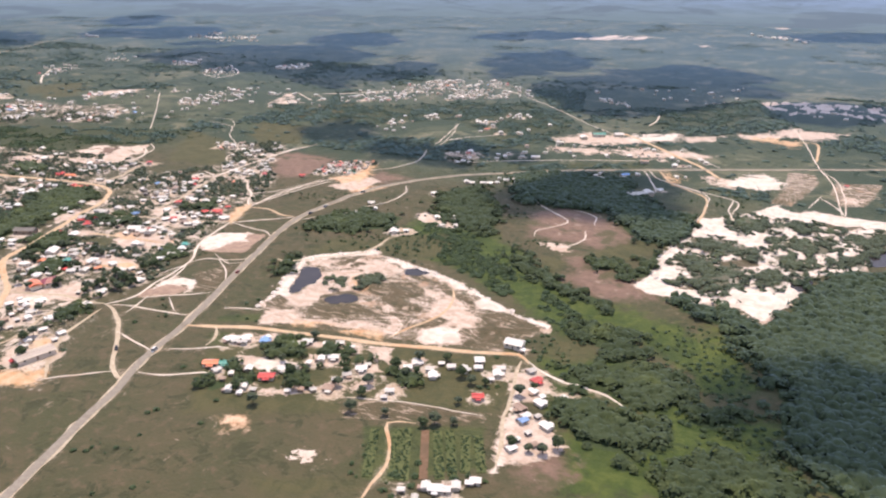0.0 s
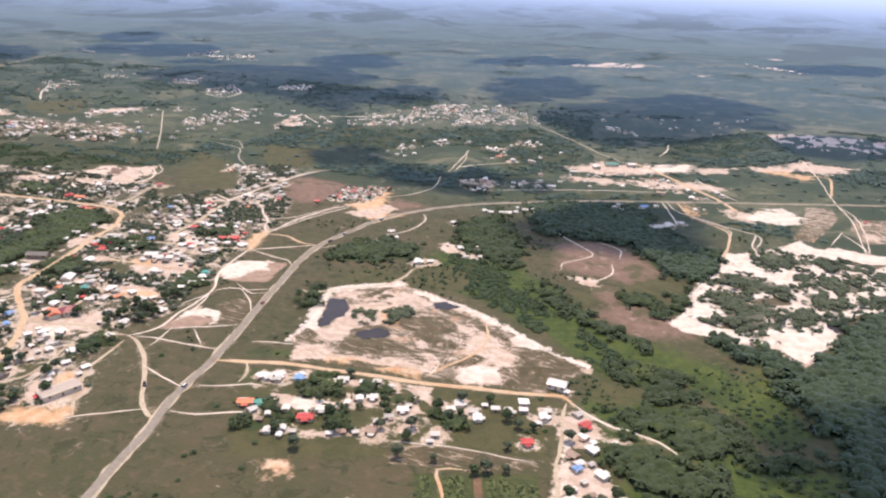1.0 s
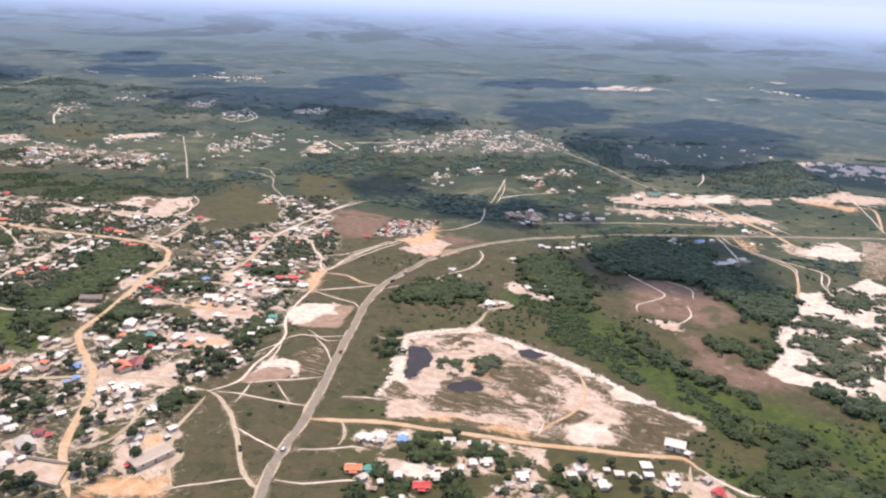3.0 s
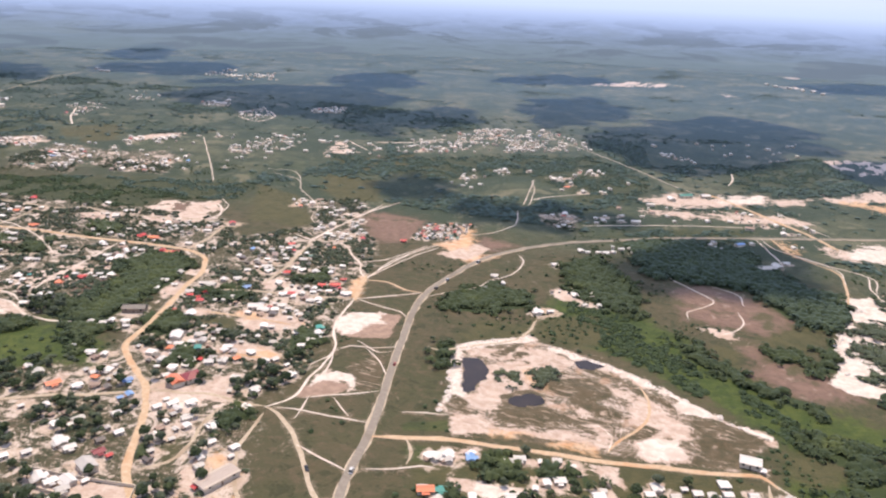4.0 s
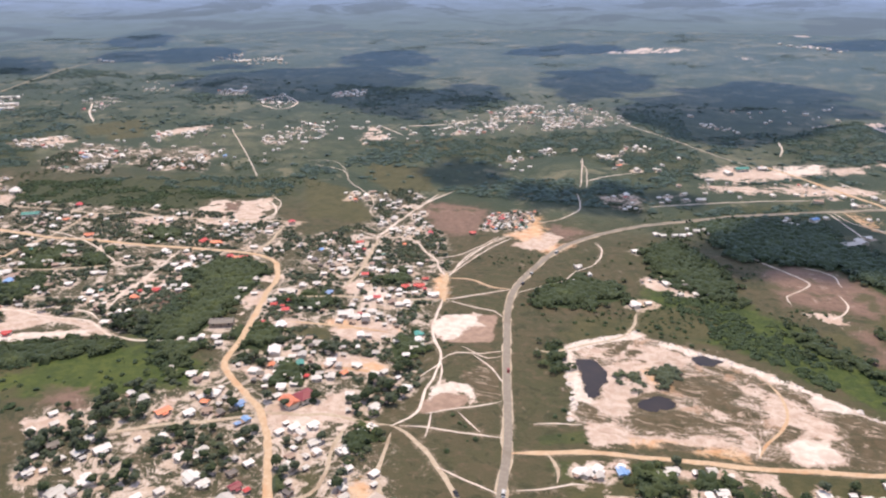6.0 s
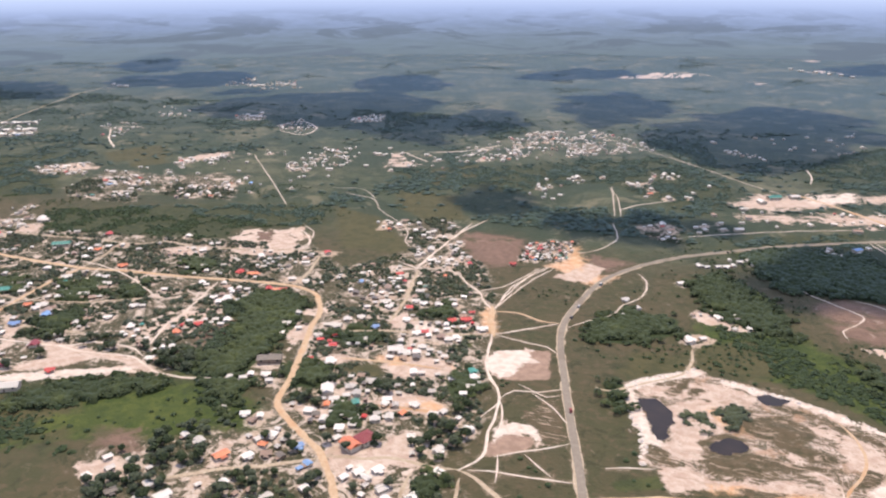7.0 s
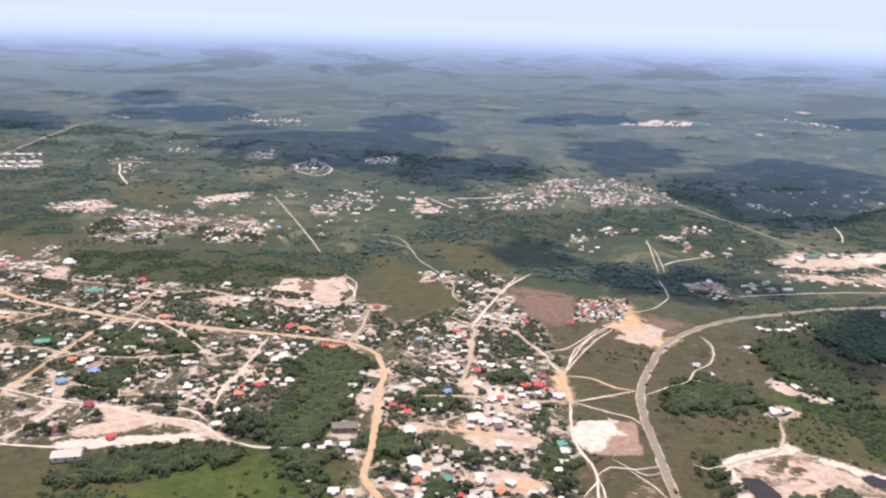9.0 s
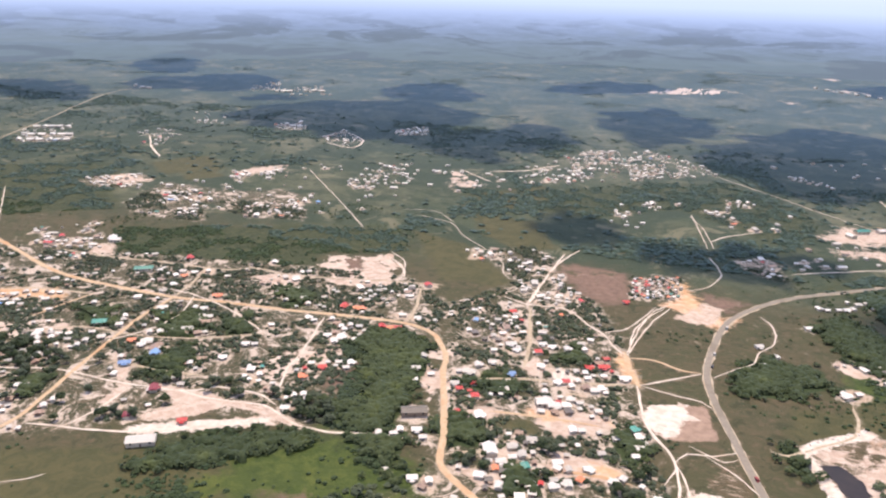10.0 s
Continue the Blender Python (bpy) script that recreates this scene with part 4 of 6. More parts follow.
track("s", 1.5, (-93, 869), (-68, 826), (-45, 797))
track("s", 1.4, (-271, 717), (-188, 763), (-121, 791))
track("s", 1.4, (-113, 752), (-95, 702), (-90, 681))
track("o", 1.9, (-99, 759), (-82, 719), (-61, 699), (-47, 683), (-44, 649), (-46, 607))
track("s", 1.1, (-81, 719), (-54, 702), (-22, 684), (-22, 646))
track("s", 1.1, (17, 1045), (33, 952), (46, 841), (57, 775), (61, 678))
track("s", 1.1, (31, 680), (56, 671), (92, 666))
track("t", 2.2, (-1363, 835), (-1437, 1015), (-1509, 1169), (-1572, 1331), (-1567, 1452))
track("s", 1.0, (-336, 482), (-322, 501), (-309, 515), (-305, 535), (-294, 554), (-293, 585), (-302, 602))
track("t", 2.0, (-304, 405), (-295, 403), (-277, 421), (-261, 434), (-253, 450), (-252, 478))
track("t", 2.0, (-477, 334), (-456, 345), (-440, 345))
track("o", 2.2, (-465, 387), (-442, 391), (-418, 394), (-398, 395))
track("t", 2.0, (-503, 419), (-489, 419))
track("t", 2.6, (-480, 424), (-452, 434), (-427, 439), (-406, 445), (-387, 452))
track("t", 2.3, (-882, 419), (-860, 431), (-831, 437), (-808, 440))
track("o", 1.9, (-808, 440), (-813, 419), (-818, 389))
track("t", 2.0, (-713, 354), (-678, 356), (-647, 360))
track("o", 2.6, (-421, 342), (-406, 344), (-391, 346), (-374, 345))
track("s", 1.0, (-369, 397), (-357, 381), (-353, 369), (-358, 351))
track("s", 1.1, (-353, 371), (-348, 360), (-345, 341))
track("t", 2.6, (-488, 244), (-468, 259), (-442, 273), (-423, 287))
track("t", 2.0, (-374, 229), (-365, 245), (-373, 273), (-375, 290))
track("t", 2.0, (-314, 223), (-341, 256), (-347, 274), (-351, 295))
track("s", 1.0, (-630, 629), (-608, 610), (-597, 578), (-597, 564))
track("s", 1.0, (-987, 508), (-1137, 658))
track("s", 1.0, (-674, 230), (-665, 236), (-659, 244))
track("s", 1.6, (-344, 784), (-323, 814), (-291, 844))
track("s", 1.7, (-480, 553), (-478, 604), (-475, 657), (-462, 705))
track("s", 1.6, (-625, 614), (-606, 597), (-594, 575), (-596, 566))
track("s", 2.6, (-1207, 973), (-1189, 1005), (-1149, 1009))
track("s", 2.6, (-1193, 982), (-1137, 917), (-1080, 864))
track("s", 2.6, (-951, 1095), (-929, 1144), (-874, 1094), (-870, 1039), (-922, 1059))
track("s", 3.1, (-537, 1914), (-474, 1943), (-418, 1981), (-364, 2103), (-284, 2059))
track("s", 2.6, (-92, 2261), (-24, 2263), (61, 2172))
track("s", 2.6, (-213, 1966), (-163, 1940))
track("s", 1.6, (-146, 967), (-142, 1008), (-145, 1047))
track("s", 3.1, (-633, 985), (-590, 1009), (-551, 1065))
track("s", 2.1, (-668, 974), (-614, 928))
track("o", 2.6, (-14, 949), (16, 952), (45, 955), (44, 866))
track("s", 1.0, (-109, 757), (-97, 730), (-70, 711), (-46, 689), (-44, 644))
track("s", 1.4, (-680, 328), (-680, 307), (-682, 290), (-687, 277))
track("s", 1.4, (-584, 346), (-603, 354), (-630, 351), (-643, 341), (-676, 332))
track("s", 1.2, (-775, 472), (-733, 469), (-691, 455), (-644, 429))
track("s", 1.2, (-733, 469), (-720, 432), (-727, 397), (-743, 372))
track("t", 1.7, (-801, 369), (-770, 389), (-731, 391), (-684, 404), (-644, 429))
track("s", 0.7, (-170, 271), (-148, 278), (-130, 281), (-102, 284))
track("s", 1.1, (-187, 619), (-171, 600), (-141, 571), (-146, 556), (-157, 539), (-155, 526))
track("s", 1.1, (-144, 601), (-132, 597), (-123, 590), (-119, 569))
track("s", 1.1, (-123, 555), (-119, 534), (-125, 518), (-134, 507))
track("o", 1.7, (-173, 411), (-166, 396), (-164, 377), (-168, 361), (-175, 347), (-178, 335))
track("s", 1.0, (-189, 359), (-179, 351), (-178, 336))
track("s", 1.1, (-24, 688), (-26, 661), (-21, 631))
track("s", 1.0, (46, 831), (60, 798), (65, 740), (64, 679))
track("s", 1.2, (45, 730), (57, 704), (64, 679))
track("s", 1.0, (35, 690), (47, 735))
track("s", 1.0, (-358, 637), (-343, 651), (-335, 671), (-331, 692), (-343, 737))
track("s", 0.8, (-650, 752), (-605, 738), (-583, 705), (-559, 682), (-528, 650), (-515, 615), (-502, 601))
track("s", 0.7, (-671, 766), (-636, 773), (-602, 740))
track("s", 0.8, (-366, 872), (-351, 831), (-338, 762))


def inside(kind, p):
    p, best = np.asarray(p, float), np.full(len(p), -200.0)
    for corners in AREAS[kind]:
        lo, hi = np.min(corners, 0) - 60, np.max(corners, 0) + 60
        near = ((p > lo) & (p < hi)).all(1)
        if near.any():
            best[near] = np.maximum(best[near], depth_in(p[near], corners))
    return best


def on_road(p):
    """How far each point lies inside a road's edge (outside: negative)."""
    p, best = np.asarray(p, float), np.full(len(p), -200.0)
    for kind, width, pts in ROADS:
        lo, hi = pts.min(0) - 40, pts.max(0) + 40
        near = np.flatnonzero(((p > lo) & (p < hi)).all(1))
        if len(near):
            q, d = p[near], np.full(len(near), 1e9)
            for a, b in zip(pts[::2], np.vstack([pts[2::2], pts[-1:]])):
                e = b - a
                s = np.clip(((q - a) @ e) / max(e @ e, 1e-9), 0, 1)
                d = np.minimum(d, ((q - a - s[:, None] * e) ** 2).sum(1))
            best[near] = np.maximum(best[near], width / 2 - np.sqrt(d))
    return best


def open_sand(p):
    return np.max([inside(kind, p) for kind in ("sand", "bare", "clay", "grit", "white", "ochre", "worked")], 0)


# ---- where the houses stand ----
SHAPES = {"a": (3.9, 3.0, 1.8, 0.5), "b": (5.2, 3.7, 1.9, 0.6), "c": (2.5, 2.0, 1.6, 0.3), "d": (7.4, 4.4, 2.1, 0.8), "e": (4.6, 4.6, 2.0, 0.8), "h": (15.0, 7.2, 3.2, 1.4), "k": (9.6, 6.8, 3.0, 1.3), "f": (19.0, 8.5, 2.8, 0.35), "p": (9.5, 8.8, 3.0, 2.1)}
HOUSES = []     # x, y, turn, shape, colour
TAKEN = []


def home(x, y, turn, shape, colour):
    HOUSES.append((x, y, turn, shape, colour))


def homes(turn, codes, *places):
    """Houses of one block: a code of shape and roof for each place."""
    for k, (x, y) in enumerate(places):
        code = codes.split()[k % len(codes.split())]
        home(x, y, turn + (90 if k % 3 == 1 else 0), code[0], code[1])


homes(25, "ew ag aw bw cw ag bw aw cw bw aw cg aw bw aw ag bw cw aw bg ew", (-255, 295), (-247, 295), (-220, 306), (-216, 310), (-206, 312), (-199, 316), (-194, 301), (-199, 297), (-191, 315), (-175, 297), (-167, 291), (-174, 302), (-152, 284), (-152, 314), (-154, 308), (-143, 311), (-139, 306), (-140, 319), (-134, 318), (-127, 318), (-123, 330))
homes(25, "aw bw cw aw aw do bt bb dr br aw bw cg aw cw", (-121, 323), (-110, 321), (-111, 315), (-110, 327), (-219, 258), (-248, 269), (-242, 272), (-238, 301), (-214, 270), (-111, 297), (-224, 253), (-211, 280), (-206, 283), (-227, 273), (-152, 278))
homes(60, "br aw ag cw bw ab aw bw cg aw cw cw cg", (-90, 323), (-88, 313), (-95, 331), (-83, 310), (-82, 304), (-85, 287), (-85, 291), (-74, 287), (-80, 279), (-83, 265), (-73, 314), (-83, 272), (-80, 293))
homes(20, "cw aw bw aw aw cw aw cg", (-114, 221), (-106, 227), (-102, 227), (-98, 228), (-95, 232), (-91, 236), (-89, 238), (-107, 219))
homes(0, "kw cw", (-112, 354), (-106, 350))
homes(65, "aw ko pm bb ab cb bm kg do bw aw cw cw cw aw aw bw dw aw cg aw ad", (-423, 304), (-413, 300), (-408, 308), (-438, 290), (-426, 279), (-428, 274), (-400, 231), (-396, 220), (-471, 270), (-458, 274), (-456, 252), (-467, 246), (-498, 249), (-512, 251), (-524, 249), (-516, 242), (-489, 238), (-477, 233), (-418, 261), (-412, 249), (-404, 248), (-407, 239))
homes(65, "an bw aw bw aw bw cw aw bw aw aw cg bw dw aw aw dw bw bg", (-388, 259), (-385, 253), (-404, 275), (-399, 281), (-393, 278), (-391, 286), (-405, 283), (-378, 267), (-367, 272), (-358, 260), (-354, 247), (-379, 242), (-415, 228), (-423, 230), (-430, 217), (-437, 210), (-409, 205), (-402, 205), (-393, 203))
homes(72, "fy cr aw cw aw aw bw aw ao aw bw aw cw bw bw bw aw aw ag", (-337, 237), (-342, 228), (-345, 261), (-342, 254), (-362, 295), (-365, 291), (-369, 312), (-413, 344), (-400, 338), (-396, 348), (-383, 342), (-379, 347), (-369, 344), (-360, 335), (-249, 299), (-253, 295), (-257, 294), (-239, 304), (-241, 265))
homes(30, "db db bo kt dm br hw bm bn br bo bn aw aw aw bw bw bw aw aw bw aw aw", (-703, 354), (-695, 373), (-722, 383), (-762, 397), (-664, 334), (-625, 310), (-632, 284), (-658, 303), (-660, 378), (-581, 398), (-587, 381), (-603, 463), (-672, 306), (-575, 362), (-646, 442), (-600, 442), (-591, 435), (-578, 443), (-585, 464), (-592, 464), (-709, 448), (-702, 436), (-716, 447))
homes(30, "aw aw bw bw aw aw aw bw aw aw aw cw aw aw cw", (-621, 461), (-640, 487), (-646, 408), (-649, 385), (-664, 370), (-640, 410), (-590, 400), (-566, 410), (-566, 403), (-574, 408), (-751, 363), (-753, 359), (-756, 383), (-793, 425), (-2304, 4369))
homes(25, "hd br bo br br do br er bw bw bw aw bw bw bw aw er cr ar dw bb cw er", (-504, 368), (-570, 471), (-563, 471), (-558, 473), (-612, 495), (-600, 494), (-486, 535), (-452, 474), (-452, 487), (-445, 485), (-434, 486), (-482, 465), (-467, 471), (-486, 440), (-478, 447), (-495, 427), (-476, 400), (-481, 405), (-488, 405), (-467, 379), (-462, 436), (-461, 426), (-426, 439))
homes(25, "bw aw br dr cr ar bn bw cw kw bw aw aw bw bw aw kw bw aw ao br", (-431, 436), (-419, 443), (-415, 464), (-406, 468), (-400, 464), (-406, 481), (-410, 473), (-403, 438), (-400, 434), (-434, 407), (-412, 384), (-407, 385), (-387, 384), (-375, 390), (-374, 379), (-375, 370), (-451, 346), (-443, 339), (-438, 345), (-444, 332), (-405, 589))
homes(25, "bw aw cw aw aw bw aw aw aw bw ag ag aw bg bw aw aw", (-482, 308), (-473, 309), (-498, 310), (-507, 343), (-505, 348), (-496, 351), (-490, 345), (-515, 340), (-398, 349), (-414, 349), (-407, 345), (-393, 366), (-470, 501), (-525, 438), (-523, 420), (-511, 416), (-518, 405))
homes(30, "ht dr bo do bw aw bw aw br ag bo bw aw aw", (-805, 497), (-788, 537), (-765, 499), (-714, 473), (-713, 558), (-731, 512), (-762, 509), (-753, 516), (-612, 493), (-634, 503), (-597, 494), (-849, 399), (-814, 402), (-751, 371))
homes(30, "ht kw kw hg kw bw bw aw aw bw aw aw", (-189, 884), (-202, 863), (-168, 895), (-104, 662), (-95, 672), (-88, 688), (-143, 702), (-154, 696), (-129, 709), (-235, 642), (-229, 647), (-213, 654))
homes(30, "bw aw aw bw bw aw aw dw aw", (-305, 543), (-294, 530), (-304, 513), (-268, 591), (-256, 637), (-250, 636), (-241, 640), (-255, 488), (-247, 493))
homes(30, "kw", (-1393, 954), (-1382, 960), (-1373, 965), (-1362, 970), (-1350, 976), (-1349, 901), (-1335, 908), (-1321, 915), (-1310, 921), (-1300, 927), (-1335, 864), (-1320, 871), (-1308, 877), (-1296, 884), (-1285, 889), (-1274, 895), (-1598, 1433), (-1561, 1411), (-1543, 1411), (-1276, 1507), (-1265, 1514), (-1253, 1521), (-1227, 1546), (-1210, 1557), (-1189, 1558), (-1049, 1160), (-1032, 1150), (-1019, 1151), (-98, 2282), (-76, 2237), (-43, 2214), (-13, 2178), (11, 2165), (31, 2126), (-887, 552), (-881, 549))
known = len(HOUSES)

# the other houses fill the villages, along their lanes
rnd = random.Random(7)
TURNS = [(35, 6.9, 0.425), (20, 6.6, 0.465), (70, 7.4, 0.4), (25, 7.4, 0.4), (60, 7, 0.5), (30, 14, 0.7), (35, 3.5, 0.85, 1), (30, 7.5, 0.455), (30, 8, 0.43), (30, 8, 0.45), (30, 7, 0.45), (20, 11, 0.3), (30, 16, 0.8), (30, 7, 0.5), (20, 10, 0.42), (30, 9, 0.6), (30, 9, 0.6), (20, 11, 0.5), (20, 9, 0.42), (30, 14, 0.5), (30, 14, 0.55), (30, 14, 0.5), (30, 12, 0.5), (30, 7, 0.62), (30, 7, 0.62), (30, 7, 0.55), (30, 8, 0.42), (30, 9, 0.4), (30, 7, 0.45), (30, 7.5, 0.49), (30, 7, 0.62), (30, 7, 0.62), (30, 7, 0.62), (30, 8, 0.62), (30, 14, 0.35), (30, 8, 0.62), (30, 9, 0.35), (30, 6, 0.62), (30, 6, 0.62), (30, 6, 0.55), (30, 9, 0.55), (30, 6, 0.62), (30, 6, 0.62), (30, 15, 0.43), (30, 15, 0.42), (30, 11, 0.43), (30, 9, 0.5), (30, 12, 0.5), (30, 24, 0.42), (30, 8.5, 0.5)]
for corners, (turn, gap, fill, *mixed) in zip(AREAS["village"] + AREAS["hamlet"], TURNS):
    lo, hi = np.min(corners, 0), np.max(corners, 0)
    c, s = math.cos(radians(turn)), math.sin(radians(turn))
    mid = (lo + hi) / 2
    reach = np.linalg.norm(hi - lo) / 2
    near_by = mid[1] < 620 and not mixed
    gap, fill = (0.95 * gap, fill) if near_by else (gap, fill)
    steps = np.arange(-reach, reach, gap)
    grid = np.array([(mid[0] + c * (u + rnd.uniform(-0.45, 0.45) * gap) - s * (v + rnd.uniform(-0.45, 0.45) * gap), mid[1] + s * (u + rnd.uniform(-0.45, 0.45) * gap) + c * (v + rnd.uniform(-0.45, 0.45) * gap)) for u in steps for v in steps])
    grid = grid[depth_in(grid, corners) > 2]
    dense = (0.55 * wave(grid, 45.0, 1.7) + 0.45 * wave(grid, 15.0, 5.9)) if mid[1] < 620 else (0.35 * wave(grid, 60.0, 1.7) + 0.65 * wave(np.column_stack([grid @ (0.92, 0.39), grid @ (-0.39, 0.92) * 1.6]), 20.0, 5.9))
    grid = grid[(dense > 1 - fill) & (on_road(grid) < (-2.5 if mixed else -4.0)) & (inside("wood", grid) < -3)]
    for x, y in grid:
        if all((x - q[0]) ** 2 + (y - q[1]) ** 2 > (12 if mixed else 26 if near_by else 36) for q in HOUSES):
            shape = "c" if mixed else rnd.choices("abcd", (40, 26, 26, 8))[0] if mid[1] > 620 else rnd.choices("abcde", (28, 14, 46, 5, 7))[0]
            colour = rnd.choices("wgnrobtd", (20, 20, 24, 13, 5, 3, 6, 9) if mixed else (66, 22, 7, 1.5, 1, 0.5, 0.5, 2) if mid[1] > 620 else (40, 34, 14, 2.4, 0.8, 0.5, 0.6, 6))[0]
            home(x, y, turn + rnd.choice((0, 90, 180, 270)) + rnd.uniform(-16, 16), shape, colour)


# ---- ground ----
def graded(lo, hi, fine, start, end, growth):
    """Steps that are even between start and end and widen outside."""
    mid = list(np.arange(start, end, fine))
    out, step = [], fine
    while (out[-1] if out else mid[-1]) < hi:
        step *= growth
        out.append((out[-1] if out else mid[-1]) + step)
    back, step = [], fine
    while (back[-1] if back else mid[0]) > lo:
        step *= growth
        back.append((back[-1] if back else mid[0]) - step)
    return np.array(back[::-1] + mid + out)


gx, gy = graded(-6500, 6500, 2.6, -800, 130, 1.035), graded(-6500, 6500, 2.6, 170, 700, 1.03)
px, py = np.meshgrid(gx, gy)
P = np.stack([px.ravel(), py.ravel()], 1)
near_field = (np.abs(P[:, 0] + 500) < 2400) & (P[:, 1] > 60) & (P[:, 1] < 3000)
masks = {}
LAYERS = ("sand", "clay", "scrub", "wood", "bush", "lush", "worked", "village", "patchy", "bare", "grit", "turf_and_shade", "mud", "white", "ochre", "lime", "olive", "grass", "grove", "thicket", "forest")
for kind in LAYERS:
    masks[kind] = np.full(len(P), -200.0)
    masks[kind][near_field] = inside(kind, P[near_field])
masks["track"] = np.full(len(P), -200.0)
masks["track"][near_field] = on_road(P[near_field])
some = np.flatnonzero(masks["patchy"] > -20)
masks["patchy"][some] = np.minimum(masks["patchy"][some], 70 * (veins(P[some]) - 0.5))
masks["grove"] = np.maximum(masks["grove"], masks["forest"])
masks["yard"] = np.full(len(P), -200.0)
for x, y, turn, shape, colour in HOUSES:
    if (x * 7.3 + y * 3.1) % 10 < (3.5 if y > 620 or (x > -290 and y < 345) else 6):
        i0, i1 = np.searchsorted(gx, (x - 14, x + 14))
        j0, j1 = np.searchsorted(gy, (y - 14, y + 14))
        cell = (np.arange(j0, j1)[:, None] * len(gx) + np.arange(i0, i1)[None]).ravel()
        reach = SHAPES[shape][0] * 0.5 + (3.0 if y < 620 else 2.4)
        masks["yard"][cell] = np.maximum(masks["yard"][cell], reach - np.hypot(P[cell, 0] - x, P[cell, 1] - y))
masks["village"][(P[:, 0] > -290) & (P[:, 1] < 345)] = -200.0
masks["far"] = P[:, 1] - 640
height = np.zeros(len(P))
masks["sand"] = np.maximum(masks["sand"], np.where(P[:, 1] < 720, np.maximum(masks["white"] - 1.0, -200), -200))
loose = np.maximum(masks["sand"], np.minimum(masks["worked"], 6))
rough_zone = np.flatnonzero((loose > -6) & (P[:, 1] < 720) & (P[:, 0] > -330))
lift = wave(P[rough_zone], 22.0, 3.1) - 0.5
height[rough_zone] = 4.5 * lift * np.clip((loose[rough_zone] + 4) / 10, 0, 1) * np.clip((-masks["track"][rough_zone] - 3) / 8, 0, 1)
wet = inside("pond", P[rough_zone])
height[rough_zone] *= np.clip((-wet - 2) / 7, 0, 1)
nx, ny = len(gx), len(gy)
idx = np.arange(nx * ny).reshape(ny, nx)
quads = np.stack([idx[:-1, :-1], idx[:-1, 1:], idx[1:, 1:], idx[1:, :-1]], -1).reshape(-1, 4)
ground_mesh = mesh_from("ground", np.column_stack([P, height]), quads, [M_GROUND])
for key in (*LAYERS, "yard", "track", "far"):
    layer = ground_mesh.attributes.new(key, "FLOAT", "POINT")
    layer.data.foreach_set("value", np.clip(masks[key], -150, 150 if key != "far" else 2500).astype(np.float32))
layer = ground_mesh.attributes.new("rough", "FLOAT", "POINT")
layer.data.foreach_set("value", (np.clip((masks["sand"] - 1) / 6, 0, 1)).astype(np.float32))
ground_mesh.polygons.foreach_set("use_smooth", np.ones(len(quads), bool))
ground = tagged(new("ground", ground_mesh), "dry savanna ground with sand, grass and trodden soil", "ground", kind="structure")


# ---- far rim: glowing backdrop painted with forest, haze and low sky ----
def rim():
    a = np.linspace(0, 2 * math.pi, 181)[:-1]
    rows, centre = [], np.array([-200.0, 0.0])
    for r, z in ((2550, -0.5), (2700, 1.5), (2900, 7), (3150, 20), (3450, 48), (3800, 96), (4150, 153), (4450, 204), (4600, 240), (4680, 300), (4720, 380), (4735, 500), (4745, 700), (4760, -5)):
        ripple = 1 + 0.004 * np.sin(5 * a) + 0.003 * np.sin(13 * a + 1)
        rows.append(np.column_stack([centre[0] + r * np.cos(a), centre[1] + r * np.sin(a), z * ripple]))
    v, n = np.vstack(rows), len(a)
    i = np.arange(n)
    f = np.vstack([np.stack([k * n + i, k * n + (i + 1) % n, (k + 1) * n + (i + 1) % n, (k + 1) * n + i], 1) for k in range(len(rows) - 1)])
    g = Graph("distant_haze", 0.9, 0.1)
    split = g.node("ShaderNodeSeparateXYZ")
    g.put(g.pos, split.inputs[0])
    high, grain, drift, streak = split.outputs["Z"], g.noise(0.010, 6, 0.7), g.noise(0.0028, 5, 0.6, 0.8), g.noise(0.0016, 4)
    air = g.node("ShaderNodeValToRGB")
    # haze painted by height, from dull blue land up to pale sky
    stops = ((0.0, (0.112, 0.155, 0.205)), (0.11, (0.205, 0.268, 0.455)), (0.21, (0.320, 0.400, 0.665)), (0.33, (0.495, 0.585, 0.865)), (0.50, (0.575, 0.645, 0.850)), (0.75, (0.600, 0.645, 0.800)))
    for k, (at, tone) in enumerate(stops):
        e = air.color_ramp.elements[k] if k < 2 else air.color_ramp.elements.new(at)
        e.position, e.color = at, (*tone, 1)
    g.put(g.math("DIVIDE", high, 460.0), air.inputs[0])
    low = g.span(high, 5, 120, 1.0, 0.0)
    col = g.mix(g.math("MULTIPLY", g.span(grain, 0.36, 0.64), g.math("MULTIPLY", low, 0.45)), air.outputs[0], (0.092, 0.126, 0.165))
    # dark blue streaks painted as cloud shadows on the distant plain
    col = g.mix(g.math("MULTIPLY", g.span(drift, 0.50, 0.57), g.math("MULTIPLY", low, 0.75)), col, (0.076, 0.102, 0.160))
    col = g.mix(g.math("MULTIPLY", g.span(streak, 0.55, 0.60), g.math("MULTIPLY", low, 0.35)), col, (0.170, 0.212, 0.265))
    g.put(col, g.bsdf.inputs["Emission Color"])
    # the painted distance gives off its own light
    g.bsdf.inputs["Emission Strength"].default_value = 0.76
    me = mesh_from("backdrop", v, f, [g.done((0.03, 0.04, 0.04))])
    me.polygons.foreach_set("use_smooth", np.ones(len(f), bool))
    tagged(new("backdrop", me), "glowing backdrop painted as hazy forest plain fading into sky", "distance", kind="structure")


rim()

# ---- clouds, whose shadows lie on the land ----
M_CLOUD = Graph("cloud", 1.0, 0.0).done((0.85, 0.86, 0.88))
